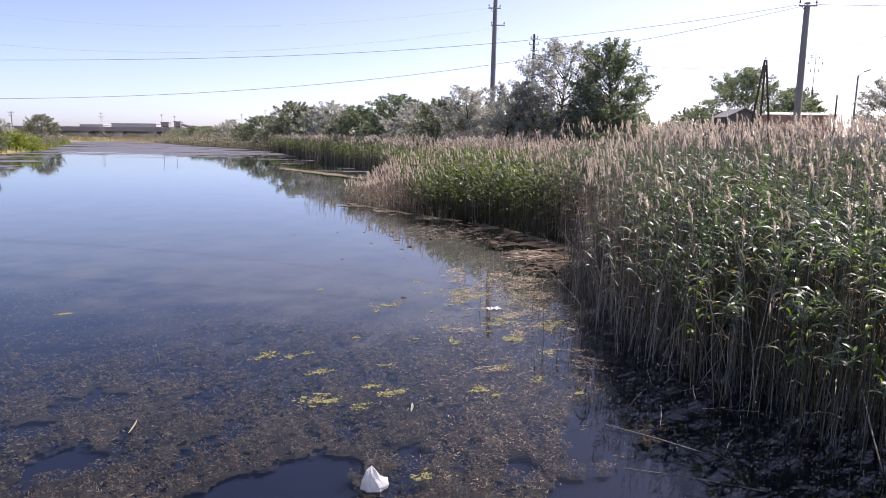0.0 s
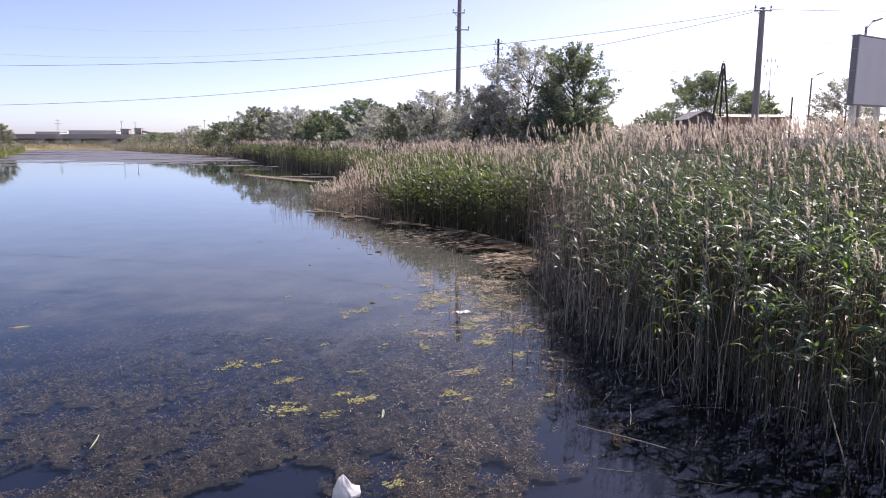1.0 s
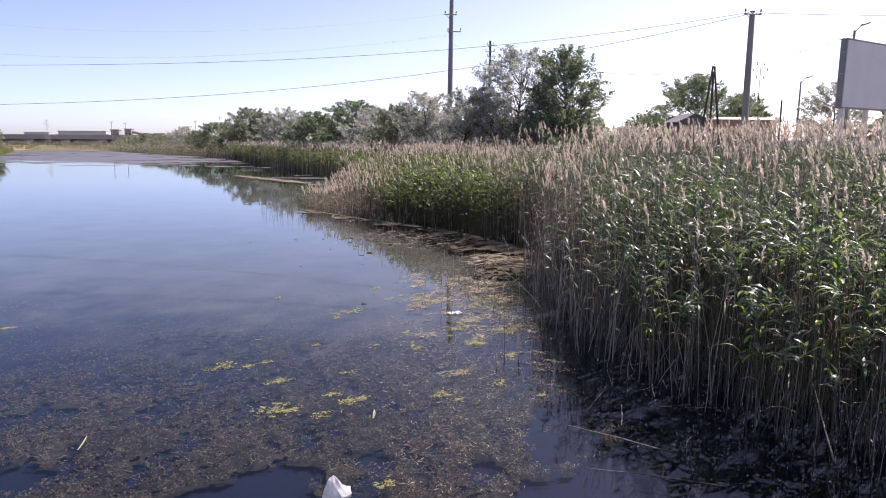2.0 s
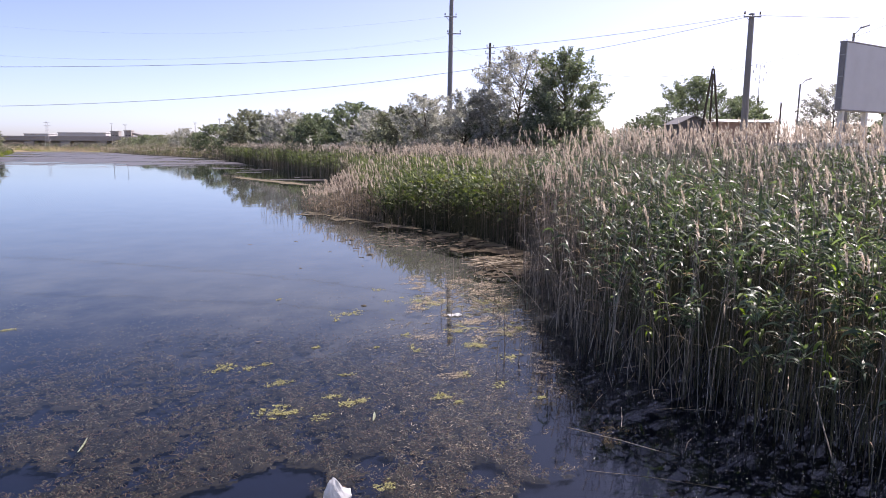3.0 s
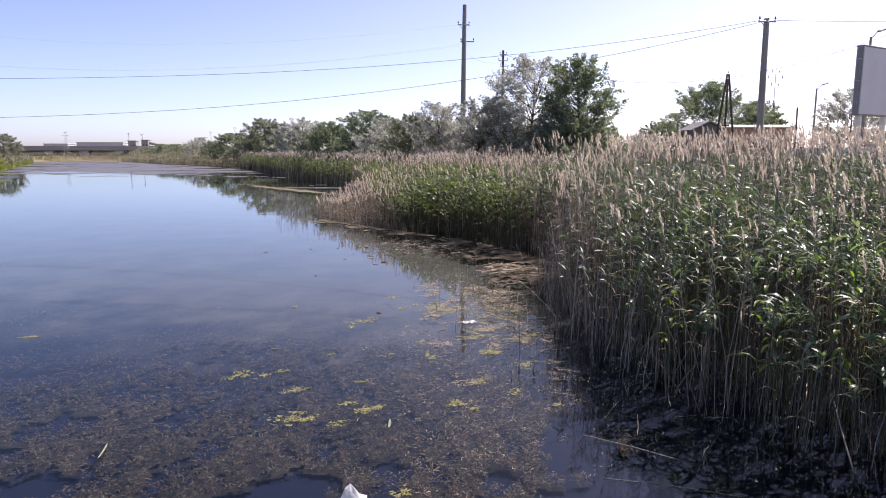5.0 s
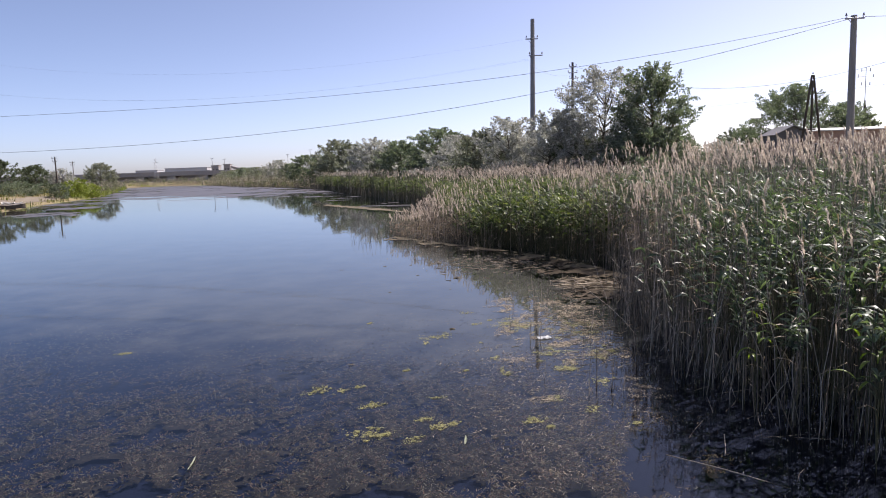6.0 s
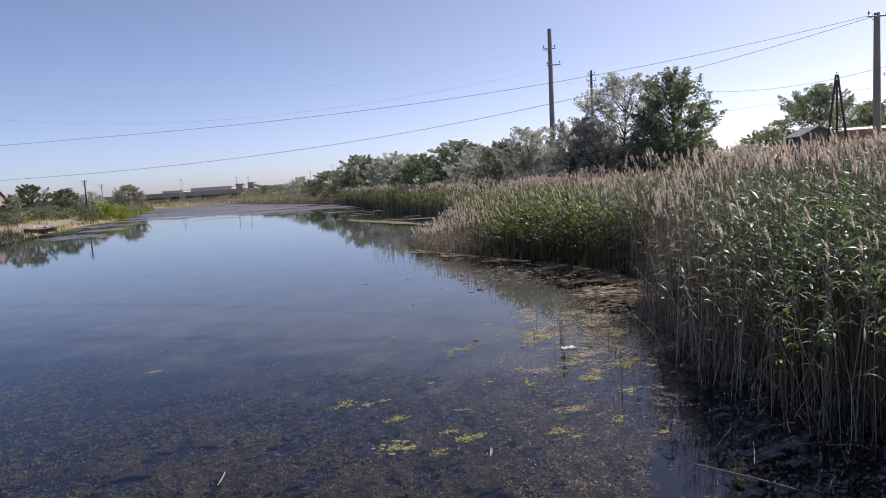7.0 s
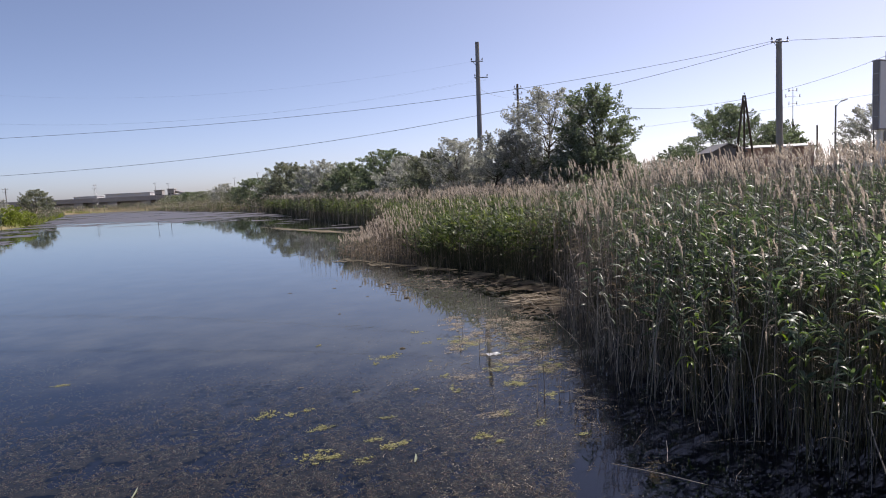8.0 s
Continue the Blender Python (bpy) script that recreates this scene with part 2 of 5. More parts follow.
def rod(bm, a, b, r0, r1=None, sides=8):
    """A tapered round bar from a to b."""
    a, b = Vector(a), Vector(b)
    d = b - a
    m = Matrix.Translation((a + b) / 2) @ d.to_track_quat("Z", "Y").to_matrix().to_4x4()
    bmesh.ops.create_cone(bm, cap_ends=True, segments=sides, radius1=r0, radius2=r0 if r1 is None else r1, depth=d.length, matrix=m)
    return bm


def thing(name, at, label, category, group="", kind="", turn=0.0):
    e = new(name)
    e.empty_display_size = 0.2
    e.matrix_world = pose(*at, 0, 0, turn)
    return tagged(e, label, category, group, kind)


# ---- the lie of the land ----
RIGHT_SHORE = [(9, -40), (6.5, 0), (4.9, 4.3), (4.3, 5.7), (3.85, 6.5), (3.6, 7.2), (3.35, 8.3), (3.18, 9.3), (3.08, 11), (3.3, 13), (3.9, 15), (4.5, 17.3),
               (3.9, 19), (3.0, 21.3), (1.5, 23.5), (-0.5, 26), (-2.2, 28.3), (-3.2, 31), (-3.0, 35), (-1.8, 38.5), (-1.4, 44), (-1.9, 51), (-4.8, 60),
               (-11.6, 80), (-25, 120), (-38, 144), (-60, 176), (-82, 214), (-99, 231)]
LEFT_SHORE = [(-30, -40), (-36, 30), (-39.6, 49), (-43, 58), (-47, 67), (-53, 82), (-62, 112), (-80, 152), (-98, 192), (-111, 218)]
RING = np.array(RIGHT_SHORE + LEFT_SHORE[::-1], float)


def shore(x, y):
    """Distance from the water's edge: positive on land, negative over water."""
    p = np.stack([np.ravel(x), np.ravel(y)], -1)
    d, inside = np.full(len(p), 1e9), np.zeros(len(p), bool)
    for a, b in zip(RING, np.roll(RING, -1, 0)):
        ab = b - a
        k = np.clip(((p - a) @ ab) / (ab @ ab), 0, 1)
        d = np.minimum(d, np.hypot(*(p - a - k[:, None] * ab).T))
        cross = (a[1] > p[:, 1]) != (b[1] > p[:, 1])
        with np.errstate(divide="ignore", invalid="ignore"):
            inside ^= cross & (p[:, 0] < (b[0] - a[0]) * (p[:, 1] - a[1]) / (b[1] - a[1]) + a[0])
    return np.where(inside, -d, d).reshape(np.shape(x))


def smooth_step(v):
    v = np.clip(v, 0, 1)
    return v * v * (3 - 2 * v)


def waves(x, y, seed, size):
    """Smooth uneven numbers from -1 to 1."""
    r, out = np.random.default_rng(seed), 0
    for i in range(7):
        a, k, ph = r.uniform(0, 6.28), 2 * np.pi / (size * r.uniform(0.5, 1.6)), r.uniform(0, 6.28)
        out = out + np.sin((x * np.cos(a) + y * np.sin(a)) * k + ph + 1.3 * np.sin((y * np.cos(a) - x * np.sin(a)) * k * 0.7 + ph * 2))
    return out / 4.2


def land(x, y):
    """The ground's height."""
    x, y = np.asarray(x, float), np.asarray(y, float)
    d = shore(x, y)
    right = x > -20 - 0.3 * y
    wet = np.where(right, np.clip(3.5 + 0.02 * y, 0, 4.5), 0.0)          # the reeds stand in water some metres deep into the bed
    dry = d - wet
    rise = np.where(right, 1.15 * smooth_step(dry / 10), 0.9 * smooth_step(dry / 9))
    up = rise + 0.03 + 0.10 * np.clip(dry, 0, 1) + 0.08 * waves(x, y, 3, 9) * smooth_step(dry / 4)
    return np.where(dry > 0, up, -0.6 - 1.0 * smooth_step(-dry / 6.5))


def spread(lo, hi, dense_lo, dense_hi, fine, grow=1.16):
    out, s = list(np.arange(dense_lo, dense_hi, fine)), fine
    v = dense_hi
    while v < hi:
        out.append(v)
        s *= grow
        v += s
    out.append(hi)
    s, v, low = fine, dense_lo, []
    while v > lo:
        s *= grow
        v -= s
        low.append(max(v, lo))
    return np.array(low[::-1] + out)


def sheet(name, xs, ys, z, mat):
    gx, gy = np.meshgrid(xs, ys)
    v = np.stack([gx, gy, z(gx, gy)], -1)
    idx = np.arange(gx.size).reshape(gx.shape)
    q = np.stack([idx[:-1, :-1], idx[:-1, 1:], idx[1:, 1:], idx[1:, :-1]], -1)
    return mesh_of(name, v, q, mat, True)


ground = new("ground", sheet("ground", spread(-4000, 4000, -70, 50, 1.0), spread(-600, 4500, -10, 130, 1.0), land, M_GROUND))
tagged(ground, "earth banks with dry grass and a muddy river bed", "ground", kind="structure")
water = new("water", mesh_of("water", [(-400, -300, 0), (200, -300, 0), (200, 600, 0), (-400, 600, 0)], [(0, 1, 2, 3)], M_WATER))
water.visible_shadow = False
tagged(water, "calm dark blue river water mirroring the sky", "water", kind="structure")


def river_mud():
    """Dark blue mud, paler further out with ragged bounds: tints imitating light scattered in water."""
    m, nodes, links, b = material("river_bed_scatter_tint")
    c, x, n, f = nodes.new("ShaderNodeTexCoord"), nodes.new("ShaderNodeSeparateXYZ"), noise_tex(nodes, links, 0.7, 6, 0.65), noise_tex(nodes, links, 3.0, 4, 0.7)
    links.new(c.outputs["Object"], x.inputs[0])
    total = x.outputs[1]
    clear, east = nodes.new("ShaderNodeMath"), nodes.new("ShaderNodeMath")      # no pale tint among the reeds
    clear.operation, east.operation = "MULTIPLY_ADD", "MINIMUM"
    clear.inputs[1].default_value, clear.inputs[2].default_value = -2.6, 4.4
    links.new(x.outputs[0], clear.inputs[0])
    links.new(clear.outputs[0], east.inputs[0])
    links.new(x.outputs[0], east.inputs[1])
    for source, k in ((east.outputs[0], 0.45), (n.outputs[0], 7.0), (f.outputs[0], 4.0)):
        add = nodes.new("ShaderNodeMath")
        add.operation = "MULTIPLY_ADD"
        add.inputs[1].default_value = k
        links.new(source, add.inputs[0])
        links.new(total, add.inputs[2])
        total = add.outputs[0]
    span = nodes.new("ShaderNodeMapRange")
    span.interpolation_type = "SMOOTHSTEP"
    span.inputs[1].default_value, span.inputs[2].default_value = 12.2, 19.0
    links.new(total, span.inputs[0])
    mud, pale_tint = ramp(nodes, [(0.3, (0.002, 0.008, 0.036)), (0.7, (0.004, 0.012, 0.048))]), ramp(nodes, [(0.35, (0.125, 0.112, 0.090)), (0.65, (0.205, 0.185, 0.148))])
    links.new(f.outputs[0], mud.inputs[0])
    links.new(n.outputs[0], pale_tint.inputs[0])
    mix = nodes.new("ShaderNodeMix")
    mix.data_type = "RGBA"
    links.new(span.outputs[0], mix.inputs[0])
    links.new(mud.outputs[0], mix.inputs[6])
    links.new(pale_tint.outputs[0], mix.inputs[7])
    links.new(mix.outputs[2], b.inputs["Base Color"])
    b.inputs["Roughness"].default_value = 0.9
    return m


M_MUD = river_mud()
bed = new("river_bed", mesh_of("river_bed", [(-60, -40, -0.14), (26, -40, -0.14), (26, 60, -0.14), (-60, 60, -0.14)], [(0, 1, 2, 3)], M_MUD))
tagged(bed, "dark river bed tinted for light scattered in the water", "river bed", kind="structure")

# ---- reeds ----


def reed_bed(label, where, height, green, fine=True, scale=1.0, group="reed beds", low=0.54, leafage=13, broad=1.0, leaf_mat=M_YELLOW_LEAF):
    """Reeds at places (n, 3): heights (n,), green (n,) True for leafy shoots, else last year's dry stems with plumes."""
    n = len(where)
    k = 6 if fine else 4
    f = np.linspace(0, 1, k)
    az, lean = rng.uniform(0, 2 * np.pi, n), np.abs(rng.normal(0, 0.09, n)) + 0.02
    lean = np.where(rng.random(n) < 0.025, lean + rng.uniform(0.1, 0.3, n), lean)
    out = np.stack([np.cos(az), np.sin(az)], -1)
    bend = (lean[:, None] * (0.5 * f + 0.5 * f**2))[..., None] * out[:, None] * height[:, None, None]
    path = np.empty((n, k, 3))
    path[..., :2] = where[:, None, :2] + bend
    path[..., 2] = where[:, None, 2] + height[:, None] * f * (1 - 0.15 * lean[:, None] * f)
    rad = scale * (0.0055 - 0.0030 * f) * np.where(green, 1.1, 1.0)[:, None] * rng.uniform(0.7, 1.2, (n, 1))
    bed = thing("reed_bed", (0, 0, 0), label, "reeds", group, "stuff")
    side = np.stack([-np.sin(az), np.cos(az), 0 * az], -1)[:, None] * np.ones((1, k, 1))
    for some, name, mat, text in ((green, "green_stems", M_GREEN_STEM, "dull green reed stems"), (~green, "stems", M_REED_STEM, "grey-tan reed stems")):
        if some.any():
            sv, sq = tubes(path[some], rad[some], 3) if fine else ribbons(path[some], rad[some] * 1.2, side[some])
            part(name, mesh_of(name, sv, sq, mat), mat, bed, text)

    def along(ids, fr):
        u = fr * (k - 1)
        i = np.minimum(u.astype(int), k - 2)
        w = (u - i)[:, None]
        return path[ids, i] * (1 - w) + path[ids, i + 1] * w

    def blades(ids, fr, length, width, droop, rise, mat, name, text, seg):
        m = len(ids)
        if not m:
            return
        p0, a = along(ids, fr), rng.uniform(0, 2 * np.pi, m)
        a = np.where(rng.random(m) < 0.45, rng.normal(2.6, 0.7, m), a)     # the wind lays many leaves one way
        s = np.linspace(0, 1, seg)
        ang = rise[:, None] - droop[:, None] * s
        step = length[:, None] / (seg - 1)
        hor, ver = np.cumsum(np.cos(ang) * step, 1) - np.cos(ang[:, :1]) * step, np.cumsum(np.sin(ang) * step, 1) - np.sin(ang[:, :1]) * step
        d = np.stack([np.cos(a), np.sin(a)], -1)
        pts = np.empty((m, seg, 3))
        pts[..., :2] = p0[:, None, :2] + hor[..., None] * d[:, None]
        pts[..., 2] = p0[:, None, 2] + ver
        w = width[:, None] * (np.minimum(1, 2.2 * (1 - s)) * np.minimum(1, 0.45 + 2 * s) + 0.04)
        tw = rng.normal(0, 0.5, (m, 1)) + rng.normal(0, 0.5, (m, 1)) * s
        sd = np.stack([-np.sin(a)[:, None] * np.cos(tw), np.cos(a)[:, None] * np.cos(tw), np.sin(tw)], -1)
        v, q = ribbons(pts, w, sd)
        part(name, mesh_of(name, v, q, mat, True), mat, bed, text)

    g, d = np.flatnonzero(green), np.flatnonzero(~green)
    per = leafage if fine else 5
    ids = np.repeat(g, per)
    lowest = np.broadcast_to(low, n)[ids]
    fr = np.clip(lowest + (0.97 - lowest) * np.tile(np.linspace(0, 1, per), len(g))**0.75 + rng.normal(0, 0.03, len(ids)), 0.3, 0.99)
    m = len(ids)
    blades(ids, fr, rng.uniform(0.10, 0.30, m) * (broad if fine else 1.8), broad * scale * rng.uniform(0.010, 0.019, m), rng.uniform(0.2, 2.4, m), rng.uniform(0.7, 1.45, m), leaf_mat, "leaves", "green reed leaves", 4 if fine else 3)
    ids = np.repeat(d, 3 if fine else 1)
    m = len(ids)
    blades(ids, rng.uniform(0.25, 0.85, m), rng.uniform(0.15, 0.4, m), scale * rng.uniform(0.005, 0.010, m), rng.uniform(0.8, 2.6, m), rng.uniform(0.2, 1.2, m), M_DRY_LEAF, "dry_leaves", "straw-coloured dead leaves", 4 if fine else 3)
    per = (22 if scale < 1.2 else 13) if fine else 5
    d = d[rng.random(len(d)) < 0.66]
    ids = np.repeat(d, per)
    m = len(ids)
    size = np.repeat(rng.uniform(0.40, 0.92, len(d)), per)
    t = np.tile(np.linspace(0, 1, per), len(d))
    base = along(ids, np.full(m, 0.999))
    nod = np.repeat(rng.uniform(0, 2 * np.pi, len(d)), per)
    nod = np.where(np.repeat(rng.random(len(d)) < 0.6, per), 2.8 + rng.normal(0, 0.4, m) * 0, nod)
    nd = np.stack([np.cos(nod), np.sin(nod), 0 * nod], -1)
    p0 = base + np.stack([0 * t, 0 * t, 0.24 * t * size], -1) + nd * (0.055 * t**2 * size)[:, None]
    a = rng.uniform(0, 2 * np.pi, m)
    o = np.stack([np.cos(a), np.sin(a), 0 * a], -1) * 0.5 + nd * 0.3
    ln = size * (0.11 - 0.05 * t)
    p1 = p0 + o * (ln * 0.45)[:, None] + np.stack([0 * t, 0 * t, ln * 0.75], -1)
    p2 = p1 + o * (ln * 0.55)[:, None] + np.stack([0 * t, 0 * t, ln * 0.10], -1)
    sd = np.stack([-np.sin(a), np.cos(a), 0 * a], -1)[:, None] * np.ones((1, 3, 1))
    w = scale * size[:, None] * np.array([[0.0035, 0.0095, 0.003]]) * ((1 if scale < 1.2 else 1.35) if fine else 2.4)
    v, q = ribbons(np.stack([p0, p1, p2], 1), w * np.ones((m, 1)), sd)
    part("plumes", mesh_of("plumes", v, q, M_PLUME), M_PLUME, bed, "pinkish tan feathery plumes")
    return bed


def scatter(x0, x1, y0, y1, density):
    n = int((x1 - x0) * (y1 - y0) * density)
    return rng.uniform(x0, x1, n), rng.uniform(y0, y1, n)


def planted(x, y, sink=0.25):
    return np.stack([x, y, np.maximum(land(x, y), -sink) - 0.02], -1)


# the bed that stands nearest, at the water's edge
x, y = scatter(2.0, 20, 2.0, 20.5, 56)
d = shore(x, y)
edge = 0.16 * waves(x, y, 11, 1.2) + 0.10 * rng.normal(0, 1, len(x))
keep = (d + edge > 0.0) & (x > 0) & (d < 9.5) & (rng.random(len(x)) < np.where(d < 0.5, 0.62, np.where(d < 1.8, np.clip(0.85 + 0.75 * waves(x, y, 17, 1.3), 0.15, 1.0), np.where(d < 6, 0.8, 0.6))))
keep &= ~((np.hypot(x - 4.2, y - 17.0) < 1.2))
x, y, d = x[keep], y[keep], d[keep]
corner = smooth_step((y - 8.5) / 2.5) * smooth_step((1.3 - d) / 1.1)
green = rng.random(len(x)) > 0.37 + 0.08 * smooth_step((d - 1.8) / 1.5) + 0.62 * corner + 0.12 * waves(x, y, 5, 3)
top = np.where(green, rng.uniform(2.0, 2.7, len(x)), rng.uniform(2.72, 3.12, len(x))) * (1 + 0.03 * waves(x, y, 21, 2.5)) + 0.03 * (y - 9)
top += 0.20 * smooth_step((d - 3.0) / 3)
top -= 0.52 * corner + 0.62 * smooth_step((1.0 - d) / 1.0) * (1 - 0.5 * corner) + 0.18 * smooth_step((10.5 - y) / 3) + 0.28 * smooth_step((8.5 - y) / 3) + 0.16 * smooth_step((x - 0.72 * y) / 2)
h = np.maximum(top - planted(x, y)[:, 2], 0.8)
reed_bed("tall reeds at the water's edge, green leaves among dry plumed stems", planted(x, y), h, green, low=np.clip(0.62 + 0.22 * smooth_step((9.0 - y) / 2.5) * smooth_step((3.0 - d) / 1.0), 0, 0.85), leaf_mat=M_REED_LEAF)

# bare stems in the front rank of the near bed, leaning in handfuls
x, y = scatter(2.0, 7, 3.5, 17, 70)
d = shore(x, y) + 0.16 * waves(x, y, 11, 1.2)
k = (d > -0.3) & (d < 0.6) & (rng.random(len(x)) < (0.45 + 0.5 * waves(x, y, 15, 0.55)) * (1 - 0.55 * smooth_step((6.5 - y) / 1.5)))
x, y = x[k], y[k]
n, f = len(x), np.linspace(0, 1, 6)
h = rng.uniform(0.9, 2.5, n) * np.where(rng.random(n) < 0.3, 0.55, 1.0)
az = 3.1 * waves(x, y, 16, 1.4) + rng.normal(0, 0.8, n)
path = np.empty((n, 6, 3))
lean = np.abs(rng.normal(0, 0.17, n)) + (rng.random(n) < 0.16) * rng.uniform(0.1, 0.8, n)
bow = rng.uniform(0.9, 2.2, (n, 1))
path[..., 0] = x[:, None] + (lean * np.cos(az) * h)[:, None] * f**bow
path[..., 1] = y[:, None] + (lean * np.sin(az) * h)[:, None] * f**bow
path[..., 2] = -0.25 + (h * np.cos(np.minimum(lean, 1)))[:, None] * f
path[:, 1:, :2] += rng.normal(0, 0.012, (n, 5, 2))
v, q = tubes(path, rng.uniform(0.0024, 0.0054, (n, 1)) * np.array([[1, 1, 0.97, 0.9, 0.75, 0.45]]), 4)
tagged(new("reed_stems", mesh_of("reed_stems", v, q, M_BARE_STEM)), "bare grey-tan reed stems standing in dark water", "reeds", kind="stuff")


def shade_stems(label, x, y, height, radius, mat):
    """Leafless stems added close together inside a bed: they shut out light, dark colour adds shade."""
    n, f = len(x), np.linspace(0, 1, 3)
    az, lean, h = rng.uniform(0, 6.283, n), np.abs(rng.normal(0, 0.13, n)), height * rng.uniform(0.5, 1.0, n)
    path = np.empty((n, 3, 3))
    path[..., 0] = x[:, None] + (lean * np.cos(az) * h)[:, None] * f
    path[..., 1] = y[:, None] + (lean * np.sin(az) * h)[:, None] * f
    path[..., 2] = -0.25 + h[:, None] * f
    v, q = tubes(path, radius * rng.uniform(0.6, 1.2, (n, 1)) * np.array([[1, 0.9, 0.5]]), 3)
    tagged(new("shade_reed_stems", mesh_of("shade_reed_stems", v, q, mat)), label, "reeds", kind="stuff")


x, y = scatter(2.4, 13, 2.0, 17, 50)
d = shore(x, y)
k = (d > 0.35) & (d < 4.2)
shade_stems("crowd of dark stems added for shade inside the near reeds", x[k], y[k], 1.9, 0.005, M_GREEN_STEM)
x, y = scatter(-4, 16, 17, 42, 40)
d = shore(x, y)
k = (d > 0.6) & (d < 4) & (y > 19.6 - 0.05 * x) & (x > 1.5 - 0.1 * (y - 24))
shade_stems("crowd of dark stems added for shade inside the green reeds", x[k], y[k], 1.8, 0.008, M_GREEN_STEM)

# the second bed, behind the notch, running out to a low dry point
x, y = scatter(-5, 24, 17, 50, 26)
d = shore(x, y)
keep = (d + 0.2 * waves(x, y, 12, 2.5) + 0.15 * rng.normal(0, 1, len(x)) > 0) & (d < 13) & (y > 19.6 - 0.05 * x) & (rng.random(len(x)) < np.where(d < 6, 1.0, 0.5))
x, y, d = x[keep], y[keep], d[keep]
tip = smooth_step((2.2 - x - 0.12 * (y - 30)) / 5.0)
green = rng.random(len(x)) > 0.27 + 0.40 * smooth_step((d - 4.0) / 4) + 0.15 * waves(x, y, 7, 3) + 0.85 * smooth_step((tip - 0.30) / 0.35)
h = np.where(green, rng.uniform(2.0, 2.5, len(x)), rng.uniform(2.4, 2.85, len(x))) * (1 + 0.06 * waves(x, y, 22, 3)) * (1 - 0.62 * tip * smooth_step((41 - y) / 4))
h = np.maximum(h - np.maximum(land(x, y), 0), 0.6)
reed_bed("green reeds with pinkish plumes, dry towards the point", planted(x, y), h, green, fine=True, scale=1.45, low=0.50, leafage=13, broad=1.25)

# the long bed along the bank
x, y = scatter(-30, 30, 40, 125, 13)
d = shore(x, y)
keep = (d + 0.5 * waves(x, y, 13, 6) > 0) & (d < 12) & (y > 42) & (x > -32)
x, y, d = x[keep], y[keep], d[keep]
green = rng.random(len(x)) > 0.40 + 0.45 * smooth_step((d - 2.5) / 3) + 0.15 * waves(x, y, 6, 9)
h = np.where(green, rng.uniform(2.1, 2.7, len(x)), rng.uniform(2.6, 3.2, len(x))) * (1 + 0.10 * waves(x, y, 23, 8))
h = np.maximum(h - np.maximum(land(x, y), 0), 0.6)
reed_bed("long strip of green and tan reeds along the bank", planted(x, y), h, green, fine=False, scale=2.3)
x, y = scatter(-150, -18, 115, 262, 3.0)
d = shore(x, y)
keep = (d + 0.8 * waves(x, y, 14, 12) > 0) & (d < 15) & (x > -40 - 0.27 * y - 30 * smooth_step((y - 150) / 30))
x, y, d = x[keep], y[keep], d[keep]
h = rng.uniform(0.9, 1.9, len(x)) * (1 + 0.3 * waves(x, y, 24, 14))
reed_bed("distant brownish reeds along the river bend", planted(x, y), h, rng.random(len(x)) > 0.75, fine=False, scale=3.0)
# ---- trees ----


